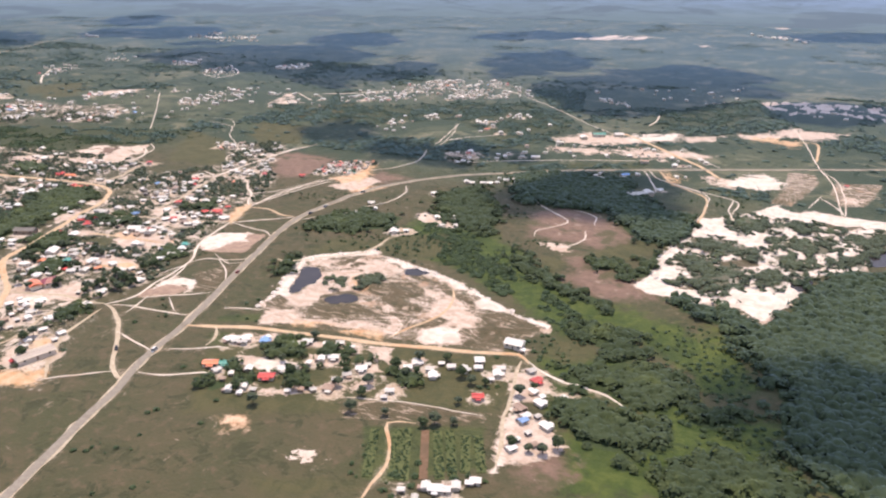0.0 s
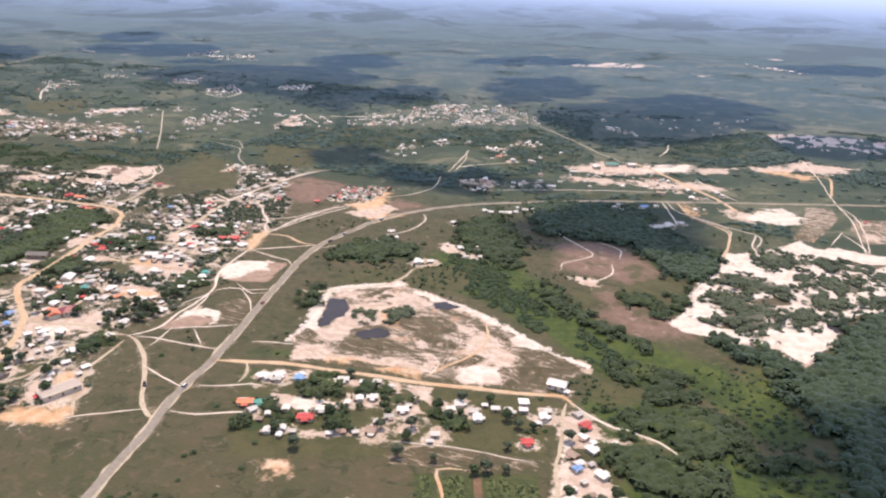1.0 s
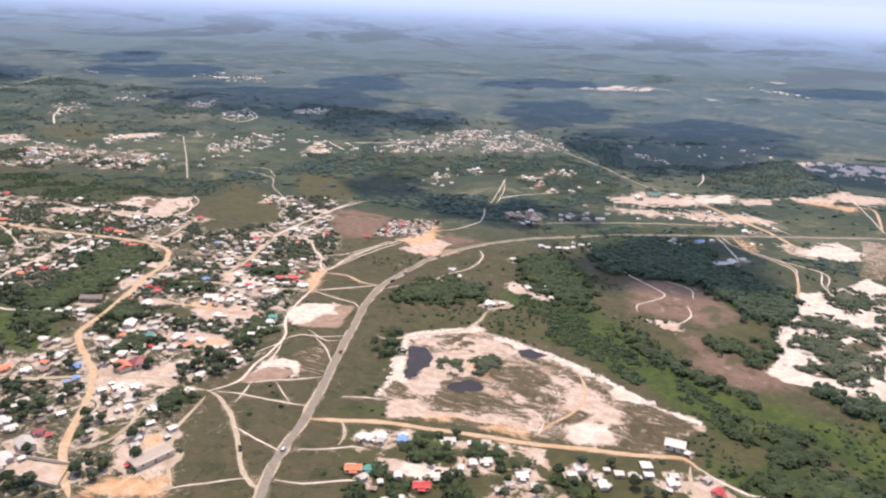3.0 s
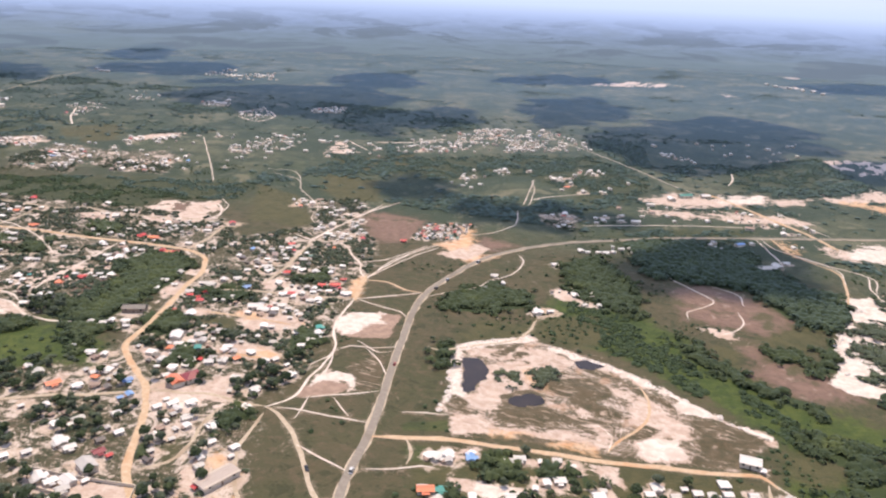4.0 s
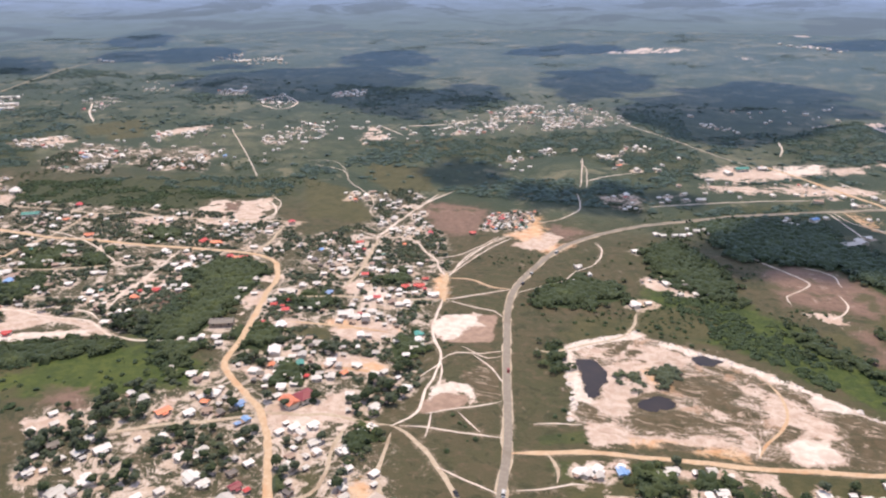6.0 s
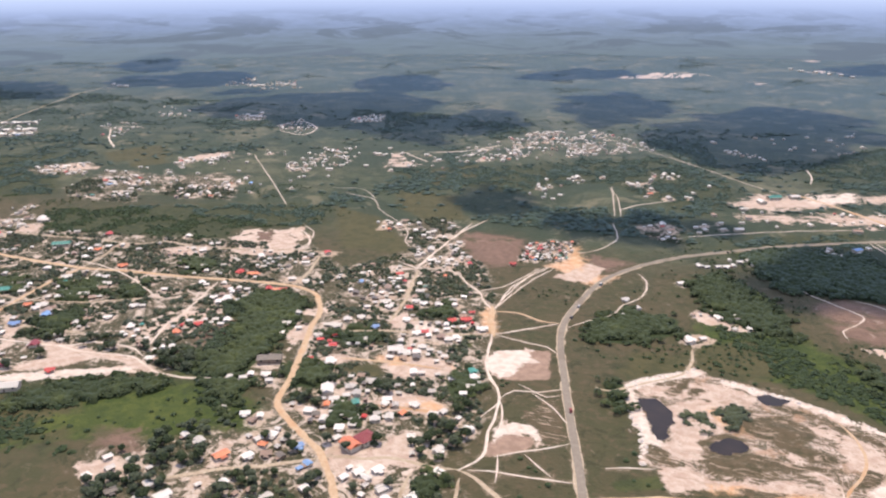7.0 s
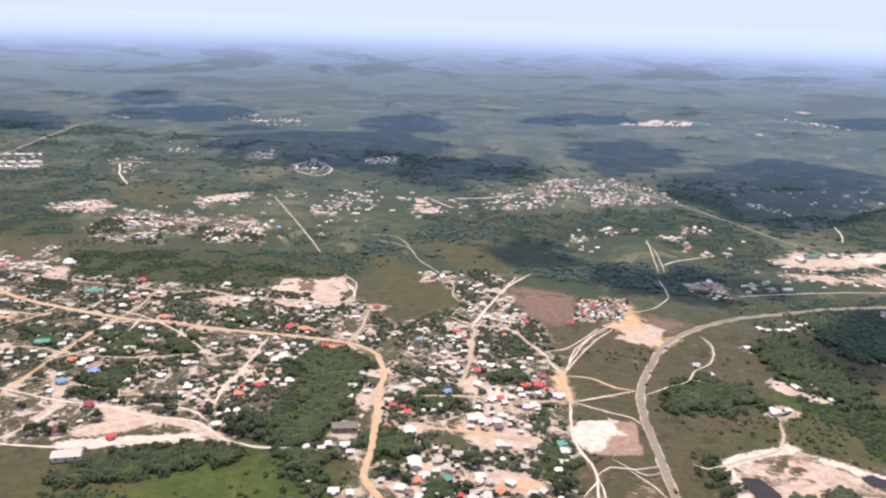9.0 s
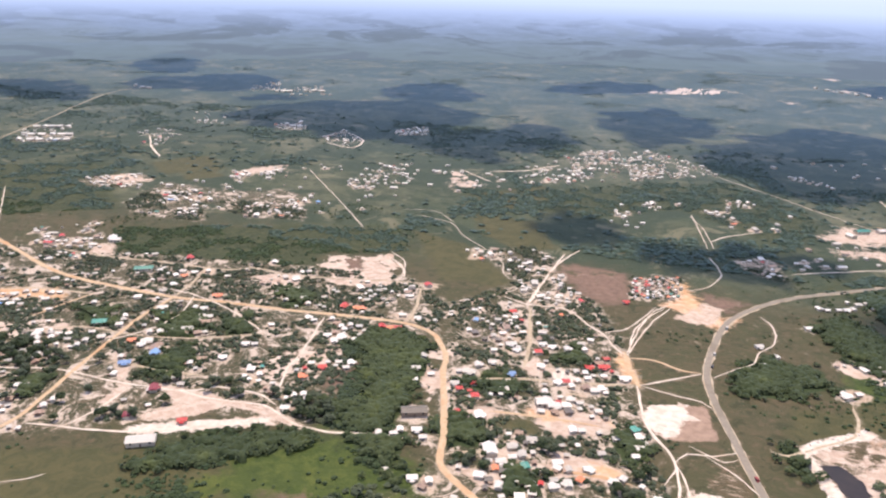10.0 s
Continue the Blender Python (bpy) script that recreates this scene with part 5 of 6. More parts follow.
CLOUD_HEIGHT = 1900.0


def cloud(x, y, wide, deep, turn, seed):
    """A flat-based heap of puffs whose shadow falls round (x, y)."""
    rnd = random.Random(seed)
    bm = bmesh.new()
    n = int(16 + wide * deep / 900)
    for _ in range(min(n, 46)):
        a, r = rnd.uniform(0, 6.283), math.sqrt(rnd.random())
        size = 0.34 * min(wide, deep) * rnd.uniform(0.45, 1.0) * (1.15 - 0.6 * r)
        at = Matrix.Translation((wide / 2 * r * math.cos(a), deep / 2 * r * math.sin(a), 0.15 * size))
        bmesh.ops.create_icosphere(bm, subdivisions=2, radius=size, matrix=at @ Matrix.Diagonal((1.25, 1.0, 0.55, 1)))
    for v in bm.verts:
        v.co += 0.22 * min(wide, deep) * Vector(noise.noise_vector(v.co / (0.22 * min(wide, deep)) + Vector((seed, 0, 0)))) * Vector((1, 1, 0.5)).length / 1.5
    me = bpy.data.meshes.new("cloud")
    bm.to_mesh(me)
    bm.free()
    me.polygons.foreach_set("use_smooth", np.ones(len(me.polygons), bool))
    me.materials.append(M_CLOUD)
    ob = new("cloud", me)
    shift = SUN_WAY * (CLOUD_HEIGHT / SUN_WAY.z)
    ob.matrix_world = pose(x + shift.x, y + shift.y, CLOUD_HEIGHT, 0, 0, turn)
    tagged(ob, "white fair-weather cumulus cloud drifting over the plain", "cloud", "cumulus clouds", "structure")


cloud(-140, 650, 160, 120, 30, 1)
cloud(52, 347, 105, 92, 40, 2)
cloud(-4, 326, 34, 24, 20, 21)
cloud(-1842, 1866, 496, 165, 128, 3)
cloud(-1503, 1572, 319, 251, -150, 4)
cloud(-966, 1677, 285, 192, 112, 5)
cloud(-612, 1985, 319, 183, -128, 6)
cloud(129, 2330, 415, 195, -130, 7)
cloud(-1744, 1301, 360, 185, 153, 8)
cloud(-1244, 1423, 120, 91, -156, 9)
cloud(-474, 772, 128, 84, 115, 10)
cloud(-325, 728, 165, 95, 10, 11)
cloud(-170, 1284, 491, 283, 73, 12)
cloud(-454, 1470, 369, 188, 94, 13)
cloud(67, 1166, 190, 130, 40, 22)
cloud(-627, 1258, 247, 114, 105, 14)
cloud(-984, 1322, 355, 320, -142, 15)
cloud(-721, 1152, 219, 176, 128, 16)

# ---- roads ----
HEIGHT = {"w": 0.08, "t": 0.06, "s": 0.10, "o": 0.14, "highway": 0.20}
WORDS = {"w": "bank of white sand along the pit rim", "t": "narrow tan dirt lane with ragged edges", "s": "pale sandy footpath worn through the grass", "o": "wide orange dirt road with ragged edges", "highway": "two-lane worn grey asphalt highway in a long bend"}


def ribbon(name, kind, width, pts, z, material, seed):
    if kind in "st":
        pts = pts + np.array([(noise.noise(Vector((x / 16, y / 16, 31))), noise.noise(Vector((x / 16, y / 16, 47)))) for x, y in pts]) * 1.3
    along = np.linspace(0, 1, len(pts)) * np.linalg.norm(np.diff(pts, axis=0), axis=1).sum()
    thin = 1.0 if kind == "highway" else np.clip(0.25 + np.minimum(along, along[-1] - along) / 14, 0, 1)
    way = np.gradient(pts, axis=0)
    side = np.column_stack([-way[:, 1], way[:, 0]]) / np.maximum(np.linalg.norm(way, axis=1), 1e-6)[:, None]
    rag = 0.0 if kind == "highway" else 2.4 if kind == "w" else 0.6
    rows = []
    for k, e in enumerate((-1.0, -0.4, 0.4, 1.0)):
        wob = np.array([noise.noise(Vector((x / 7, y / 7, seed + (k > 1) * 9))) for x, y in pts]) * rag
        reach = e * width / 2 * thin * np.maximum(1 + wob * (abs(e) > 0.5), 0.35)
        rows.append(np.column_stack([pts + side * reach[:, None], np.full(len(pts), z + (0.03 if abs(e) < 0.5 else 0.0))]))
    n = len(pts)
    i = np.arange(n - 1)
    f = np.vstack([np.stack([k * n + i, (k + 1) * n + i, (k + 1) * n + i + 1, k * n + i + 1], 1)[:, ::-1] for k in range(3)])
    return tagged(new(name, mesh_from(name, np.vstack(rows), f, [material])), WORDS[kind], "road", kind="structure")


for n, (kind, width, pts) in enumerate(ROADS):
    if kind == "highway":
        ribbon("road", kind, width, pts, HEIGHT[kind], M_ASPHALT, n)
        shoulder = ribbon("road_shoulder", "t", width + 1.3, pts, 0.035, M_SOIL["t"], n)
        tagged(shoulder, "sandy shoulder strip beside the asphalt")
    else:
        ribbon("dirt_road" if width > 4.5 else "footpath", kind, width, pts, HEIGHT[kind] + 0.0006 * n, M_SOIL[kind], n)


def pond(corners):
    pts = smooth_line([*corners, corners[0]], 1.5)[:-1]
    pts = [(x + 2.4 * noise.noise(Vector((x / 5, y / 5, 3))) + 0.7 * noise.noise(Vector((x / 1.5, y / 1.5, 5))), y + 2.4 * noise.noise(Vector((x / 5, y / 5, 8))) + 0.7 * noise.noise(Vector((x / 1.5, y / 1.5, 6)))) for x, y in pts]
    bm = bmesh.new()
    bm.faces.new([bm.verts.new((x, y, 0.06)) for x, y in pts])
    low = bmesh.ops.extrude_face_region(bm, geom=list(bm.faces))["geom"]
    bmesh.ops.translate(bm, vec=(0, 0, -0.8), verts=[v for v in low if isinstance(v, bmesh.types.BMVert)])
    bmesh.ops.recalc_face_normals(bm, faces=bm.faces)
    me = bpy.data.meshes.new("water")
    bm.to_mesh(me)
    bm.free()
    me.materials.append(M_WATER)
    tagged(new("water", me), "dark still pond water in a sand pit", "pond", kind="structure")


for corners in AREAS["pond"]:
    pond(corners)


# ---- houses ----
TEMPLATES = {}


def roof_mesh(w, d, h, rise, hip):
    """Two sloping slabs, or four on a hipped roof, with eaves and thickness."""
    o, th = 0.45, 0.14
    x, y, run = w / 2 + o, d / 2 + o, (w / 2 + o) - (d / 2 if hip else 0)
    low, top = h - 0.12, h + rise
    bm = bmesh.new()
    for z in (0, -th):
        v = [bm.verts.new(p) for p in ((-x, -y, low + z), (x, -y, low + z), (x, y, low + z), (-x, y, low + z), (-run, 0, top + z), (run, 0, top + z))]
        for f in ((0, 1, 5, 4), (2, 3, 4, 5), (1, 2, 5), (3, 0, 4)):
            bm.faces.new([v[i] for i in (f if z == 0 else f[::-1])])
    bm.verts.ensure_lookup_table()
    for a, b in ((0, 1), (1, 2), (2, 3), (3, 0)):
        bm.faces.new([bm.verts[i] for i in (b, a, a + 6, b + 6)])
    return bm


def house(shape, colour):
    """One house with its parts, standing on the origin; built once for each shape and roof colour."""
    w, d, h, rise = SHAPES[shape]
    root = new("hall" if shape in "hkf" else "shed" if shape == "c" else "house")
    wall = M_WOOD if shape == "c" or colour in "nd" else M_WALL
    part("wall", box(bmesh.new(), -w / 2, w / 2, -d / 2, d / 2, -0.3, h), wall, root)
    roof = part("roof", roof_mesh(w, d, h, rise, shape in "ep"), M_ROOF[colour], root, f"{ROOF_WORDS[colour]} corrugated roof")
    run = w / 2 + 0.45 - (d / 2 if shape in "ep" else 0)
    part("ridge_cap", box(bmesh.new(), -run, run, -0.18, 0.18, h + rise - 0.05, h + rise + 0.06), M_ROOF[colour], roof)
    part("door", box(bmesh.new(), -0.45, 0.45, -d / 2 - 0.05, -d / 2 + 0.02, 0, min(2.0, h - 0.2)), M_DOOR, root)
    for x in ([-w / 3, w / 3] if shape != "c" else []):
        part("window", box(bmesh.new(), x - 0.55, x + 0.55, -d / 2 - 0.04, -d / 2 + 0.02, 0.45 * h, 0.82 * h), M_GLASS, root)
        part("window", box(bmesh.new(), x - 0.55, x + 0.55, d / 2 - 0.02, d / 2 + 0.04, 0.45 * h, 0.82 * h), M_GLASS, root)
    if shape in "bd":
        part("porch_roof", box(bmesh.new(), -w / 4, w / 4, -d / 2 - 2.0, -d / 2 - 0.3, h - 0.55, h - 0.42), M_ROOF[colour], root)
        for x in (-w / 4 + 0.15, w / 4 - 0.15):
            part("porch_post", box(bmesh.new(), x - 0.08, x + 0.08, -d / 2 - 1.9, -d / 2 - 1.75, 0, h - 0.55), M_WOOD, root)
    if shape in "ade":
        annex = part("lean_to", box(bmesh.new(), -w / 2 + 0.2, w * 0.12, d / 2 + 0.01, d / 2 + 1.6, -0.3, h - 0.75), M_WOOD, root, "low board lean-to")
        y0, y1, z0, z1 = d / 2 + 0.5, d / 2 + 1.9, h - 0.32, h - 0.72
        slab = [[(-w / 2, y0, z0 + k), (w * 0.12 + 0.2, y0, z0 + k), (w * 0.12 + 0.2, y1, z1 + k), (-w / 2, y1, z1 + k)] for k in (-0.08, 0.0)]
        part("lean_to_roof", solid(slab), M_ROOF["n" if shape == "a" else "g"], annex)
    size = {"a": "small", "b": "family", "c": "tiny board", "d": "long", "e": "square", "h": "large", "k": "wide", "f": "low", "p": "tall hip-roofed"}[shape]
    kind = "hall" if shape in "hkf" else "shed" if shape == "c" else "house"
    return tagged(root, f"{size} {kind} with a {ROOF_WORDS[colour]} corrugated metal roof", kind, f"{kind}s of the village")


order = list(range(known)) + sorted(range(known, len(HOUSES)), key=lambda i: HOUSES[i][1])
own, rest = order[:640], order[640:]
for i in own:
    x, y, turn, shape, colour = HOUSES[i]
    place = pose(x, y, 0, 0, 0, turn)
    if (shape, colour) not in TEMPLATES:
        TEMPLATES[shape, colour] = house(shape, colour)
        TEMPLATES[shape, colour].matrix_world = place
    else:
        copy_thing(TEMPLATES[shape, colour], place)


def far_houses(name, some, label):
    """The houses farther off, walls and roofs in one mesh."""
    v, f, m = [], [], []
    slots = "wgnrmobtd"
    for x, y, turn, shape, colour in some:
        w, d, h, rise = (v * (0.78 + 0.4 * ((x * 3.7 + y * 5.3) % 1)) for v in SHAPES[shape])
        c, s = math.cos(radians(turn)), math.sin(radians(turn))
        a, b = w / 2, d / 2
        pts = [(-a, -b, -0.2), (a, -b, -0.2), (a, b, -0.2), (-a, b, -0.2), (-a, -b, h), (a, -b, h), (a, b, h), (-a, b, h)]
        a, b = a + 0.4, b + 0.4
        pts += [(-a, -b, h - 0.1), (a, -b, h - 0.1), (a, b, h - 0.1), (-a, b, h - 0.1), (-a, 0, h + rise), (a, 0, h + rise)]
        k = len(v)
        v += [(x + c * p - s * q, y + s * p + c * q, z) for p, q, z in pts]
        f += [tuple(k + i for i in face) for face in ((0, 1, 5, 4), (1, 2, 6, 5), (2, 3, 7, 6), (3, 0, 4, 7), (8, 9, 13, 12), (10, 11, 12, 13), (9, 10, 13, 13), (11, 8, 12, 12))][:6]
        m += [9, 9, 9, 9] + [slots.index(colour)] * 2
    me = mesh_from(name, v, f, [M_ROOF[k] for k in slots] + [M_WALL], m)
    tagged(new(name, me), label, "houses", kind="stuff")


far_houses("village_houses", [HOUSES[i] for i in rest], "small metal-roofed houses crowded along the sandy lanes")
print("houses", len(HOUSES), known)


# ---- trees ----
def crowns(at, radius, tall, count, seed, level=0.9, leaf=1.0):
    """Leaf clumps of many crowns: tilted quads spread over each crown's lumpy shell."""
    r = np.random.default_rng(seed)
    n = len(at)
    d = r.normal(size=(n, count, 3))
    d[..., 2] = np.abs(d[..., 2]) * 1.1 - 0.25
    d /= np.linalg.norm(d, axis=2, keepdims=True)
    shell = r.uniform(0.62, 1.0, (n, count, 1))
    c = d * shell
    c[..., :2] *= radius[:, None, None]
    c[..., 2] *= (0.5 * tall)[:, None]
    c += at[:, None, :]
    up = d + (0, 0, level) + r.normal(size=d.shape) * 0.4
    up /= np.linalg.norm(up, axis=2, keepdims=True)
    a = np.cross(up, r.normal(size=d.shape))
    a /= np.linalg.norm(a, axis=2, keepdims=True)
    b = np.cross(up, a)
    size = (leaf * radius[:, None] * r.uniform(0.30, 0.58, (n, count)))[..., None]
    quad = np.stack([c - a * size - 0.8 * b * size, c + a * size * 0.7 - b * size, c + a * size + 0.9 * b * size, c - 0.8 * a * size + b * size], 2)
    return quad.reshape(-1, 3), np.arange(n * count * 4).reshape(-1, 4)


def tree(kind, seed):
    """A broadleaf tree: tapered trunk, limbs and a crown of leaf clumps."""
    rnd = random.Random(seed)
    tall, radius = (5.2, 2.1) if kind == 0 else (4.2, 1.7) if kind == 1 else (6.4, 2.5)
    root = new("tree")

    def limb(a, b, r0, r1):
        way = (Vector(b) - Vector(a)).normalized()
        u = way.orthogonal().normalized()
        w = way.cross(u)
        return [[Vector(p) + (u * math.cos(k * math.tau / 6) + w * math.sin(k * math.tau / 6)) * r for k in range(6)] for p, r in ((a, r0), (b, r1))]

    part("trunk", solid(limb((0, 0, -0.2), (0.15, 0.1, tall * 0.55), 0.24, 0.13)), M_BARK, root)
    for k in range(3):
        turn = k * 2.1 + rnd.uniform(-0.4, 0.4)
        part("limb", solid(limb((0.12, 0.08, tall * 0.42), (radius * 0.55 * math.cos(turn), radius * 0.55 * math.sin(turn), tall * 0.7), 0.11, 0.05)), M_BARK, root)
    lumps = np.array([(0, 0, tall * 0.66)] + [(radius * 0.5 * math.cos(k * 1.57 + seed), radius * 0.5 * math.sin(k * 1.57 + seed), tall * rnd.uniform(0.52, 0.7)) for k in range(4)])
    v, f = crowns(lumps, np.full(5, radius * 0.62), np.full(5, tall * 0.55), 46, seed)
    ob = new("crown", mesh_from("crown", v, f, [M_LEAF[5 if seed % 2 else 1]]))
    ob.parent = root
    return tagged(root, ("spreading", "small round", "tall dense")[kind] + " broadleaf tree with a dark green crown", "tree", "trees among the houses")


def spread(lo, hi, gap, seed):
    r = np.random.default_rng(seed)
    x, y = np.meshgrid(np.arange(lo[0], hi[0], gap), np.arange(lo[1], hi[1], gap))
    p = np.stack([x.ravel(), y.ravel()], 1)
    return p + r.uniform(-0.45, 0.45, p.shape) * gap


home_xy = np.array([h[:2] for h in HOUSES])


def clear(p, room):
    """Which points keep that far from every house."""
    ok = np.ones(len(p), bool)
    for i in range(0, len(p), 4000):
        d = ((p[i : i + 4000, None, :] - home_xy[None]) ** 2).sum(2).min(1)
        ok[i : i + 4000] = d > room * room
    return ok


def woodland(name, p, low, high, flat, count, seed, material, label, level=0.9):
    r = np.random.default_rng(seed)
    radius = r.uniform(low, high, len(p))
    tall = radius * flat * r.uniform(0.8, 1.25, len(p))
    at = np.column_stack([p, tall * 0.36])
    v, f = crowns(at, radius, tall, count, seed, level)
    tagged(new(name, mesh_from(name, v, f, [material])), label, "trees", kind="stuff")


def canopy(name, kind, cell, low, high, material, label, seed, step=1.0, lobed=24.0, middle=0.53):
    """A closed canopy over areas of one kind: domed crowns side by side, with leaf clumps on them."""
    r = np.random.default_rng(seed)
    corners = np.vstack([np.asarray(c, float) for c in AREAS[kind]])
    corners = corners[corners[:, 1] < 760]
    lo, hi = corners.min(0) - 12, np.minimum(corners.max(0) + 12, (150, 760))
    x, y = np.arange(lo[0], hi[0], step), np.arange(lo[1], hi[1], step)
    q = np.stack(np.meshgrid(x, y), -1).reshape(-1, 2)
    depth = inside(kind, q)
    some = np.flatnonzero(depth > -9)
    depth[some] += 22.0 * (wave(q[some], 17.0, 2.9) - 0.50) + lobed * (wave(q[some], 5.5, 7.4) - middle)
    some = np.flatnonzero(depth > -1.2)
    depth[some] = np.minimum(depth[some], -0.8 - on_road(q[some]))
    nx, ny = int((hi[0] - lo[0]) / cell) + 3, int((hi[1] - lo[1]) / cell) + 3
    cx = lo[0] + (np.arange(nx)[None] + r.uniform(0.05, 0.95, (ny, nx))) * cell
    cy = lo[1] + (np.arange(ny)[:, None] + r.uniform(0.05, 0.95, (ny, nx))) * cell
    reach, top = r.uniform(0.55, 1.05, (ny, nx)) * cell, r.uniform(low, high, (ny, nx))
    i, j = ((q[some] - lo) / cell).astype(int).T
    z = np.zeros(len(some))
    for di in (-1, 0, 1):
        for dj in (-1, 0, 1):
            a, b = np.clip(j + dj, 0, ny - 1), np.clip(i + di, 0, nx - 1)
            d = np.hypot(q[some, 0] - cx[a, b], q[some, 1] - cy[a, b]) / reach[a, b]
            z = np.maximum(z, top[a, b] * (0.35 + 0.65 * np.sqrt(np.clip(1 - d * d, 0, 1))) * (d < 1))
    z = (z + 0.5 * r.normal(size=len(z)) * np.clip(z, 0, 0.6)) * np.clip((depth[some] + 0.2) / 1.6, 0, 1)
    full = np.full(len(q), -0.15)
    full[some] = np.maximum(z, -0.15)
    idx = np.arange(len(q)).reshape(len(y), len(x))
    f = np.stack([idx[:-1, :-1], idx[:-1, 1:], idx[1:, 1:], idx[1:, :-1]], -1).reshape(-1, 4)
    f = f[(depth[f] > -0.9).all(1) & (full[f].max(1) > 0.05)]
    used, back = np.unique(f, return_inverse=True)
    jog = r.uniform(-0.3, 0.3, (len(used), 2)) * step
    v = np.column_stack([q[used] + jog, full[used]])
    f = back.reshape(-1, 4)
    crown = np.stack([cx.ravel(), cy.ravel()], 1)
    depth = inside(kind, crown)
    keep = np.flatnonzero(depth > -9)
    lobes = 22.0 * (wave(crown[keep], 17.0, 2.9) - 0.50) + lobed * (wave(crown[keep], 5.5, 7.4) - middle)
    keep = keep[depth[keep] + lobes > np.where(r.random(len(keep)) < 0.3, -3.0, 0.3)]
    keep = keep[(on_road(crown[keep]) < -2) & clear(crown[keep], 3.5)]
    at = np.column_stack([crown[keep], top.ravel()[keep] * 0.55])
    lv, lf = crowns(at, reach.ravel()[keep] * 0.95, top.ravel()[keep] * 0.95, 26, seed + 1, 1.4, 0.55)
    me = mesh_from(name, np.vstack([v, lv]), np.vstack([f, lf + len(v)]), [material])
    me.polygons.foreach_set("use_smooth", np.arange(len(me.polygons)) < len(f))
    tagged(new(name, me), label, "trees", kind="stuff")


canopy("forest_canopy", "forest", 4.0, 2.6, 5.0, M_LEAF[6], "dense dark green tropical forest with a closed canopy", 91)
canopy("thicket_canopy", "thicket", 2.3, 0.7, 2.2, M_LEAF[5], "low grey-green thicket broken by sand", 97, 0.8, 44.0, 0.49)
canopy("grove_canopy", "grove", 3.4, 1.6, 3.8, M_LEAF[1], "thick groves of dark green trees among grass and sand", 95)

# dense woods
p = spread((-1000, 170), (250, 720), 2.3, 11)
w = inside("wood", p)
p = p[(w + 22 * (wave(p, 24.0, 9.1) - 0.5) > 0) & (wave(p, 28.0, 3.3) + 0.03 * np.random.default_rng(14).normal(size=len(p)) < 0.66) & (on_road(p) < -1.5) & (open_sand(p) < 1)]
p = p[clear(p, 5.0)]
woodland("woodland", p, 0.8, 2.2, 0.8, 20, 12, M_LEAF[0], "dense dark green canopy of low tropical forest", 2.0)
print("wood", len(p))
# bushland: patchier, smaller crowns
p = spread((-1500, 170), (350, 1250), 3.1, 15)
p = p[(inside("bush", p) > 0) & (on_road(p) < -1.5) & (open_sand(p) < 0) & (inside("patchy", p) < 0) & (inside("village", p) < 0)]
p = p[(wave(p, 26.0, 5.2) + 0.05 * ((p[:, 1] < 480) & (p[:, 0] > -120)) + 0.08 * np.random.default_rng(17).normal(size=len(p)) > 0.515) & clear(p, 4.5)]
woodland("bushland", p[p[:, 1] < 620], 0.7, 2.5, 0.65, 22, 16, M_LEAF[2], "patchy green bushland between clearings", 1.8)
# M_LEAF[4] lays a blue haze sheen on these outer bushes
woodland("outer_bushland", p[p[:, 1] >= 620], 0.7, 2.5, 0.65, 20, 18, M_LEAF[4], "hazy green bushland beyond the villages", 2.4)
print("bushland", len(p))
# thicket left on patchy sand
p = spread((-60, 430), (140, 700), 3.0, 21)
p = p[(inside("patchy", p) > 0) & (on_road(p) < -1.5) & (inside("sand", p) < -1)]
p = p[(veins(p) + 0.02 * np.random.default_rng(23).normal(size=len(p)) < 0.485)]
p = p[clear(p, 3.5)]
woodland("thicket", p, 0.9, 2.0, 1.5, 22, 22, M_LEAF[1], "low green thicket left standing between sand banks", 1.6)
# bushes in the grassland and along the valley
p = spread((-1000, 170), (250, 760), 4.4, 31)
field = wave(p, 70.0, 4.4) + 0.15 * np.clip(inside("lush", p) / 20, -1, 1) + 0.10 * np.random.default_rng(33).normal(size=len(p))
p = p[(field > 0.62) & (on_road(p) < -2.5) & (open_sand(p) < -2) & (inside("village", p) < 0) & (inside("scrub", p) < -3) & (inside("wood", p) < 0) & (inside("forest", p) < -1) & (inside("grove", p) < -1)]
p = p[clear(p, 4.0)]
woodland("bushes", p, 0.4, 1.5, 1.0, 18, 32, M_LEAF[2], "scattered green bushes in dry grassland", 1.8)
print("bush", len(p))
# trees between the houses
p = spread((-1050, 170), (60, 720), 3.4, 41)
p = p[(inside("village", p) > 0) & (on_road(p) < -2.2) & (open_sand(p) < -1) & (inside("grove", p) < 0) & ~((p[:, 0] > -280) & (p[:, 1] < 345))]
field = 0.6 * wave(p, 34.0, 6.3) + 0.4 * wave(p, 13.0, 2.8)
field -= 0.085 * (p[:, 1] < 330)
p = p[(field + 0.06 * np.random.default_rng(43).normal(size=len(p)) > 0.487) & clear(p, 2.1)]
near = p[np.argsort(p[:, 1])][::3][:280]
near = np.vstack([near, [(-229, 268), (-206, 248), (-221, 255), (-217, 288), (-205, 278), (-215, 316), (-187, 301), (-161, 262), (-163, 276), (-145, 266), (-160, 306), (-152, 301), (-148, 306), (-152, 318), (-139, 324), (-118, 289), (-126, 312), (-119, 308), (-112, 310), (-121, 269), (-125, 265), (-113, 272), (-196, 267), (-178, 279), (-180, 291), (-165, 286), (-84, 268), (-76, 267), (-65, 274), (-70, 268), (-89, 316), (-94, 308)]])
gone = {tuple(q) for q in near}
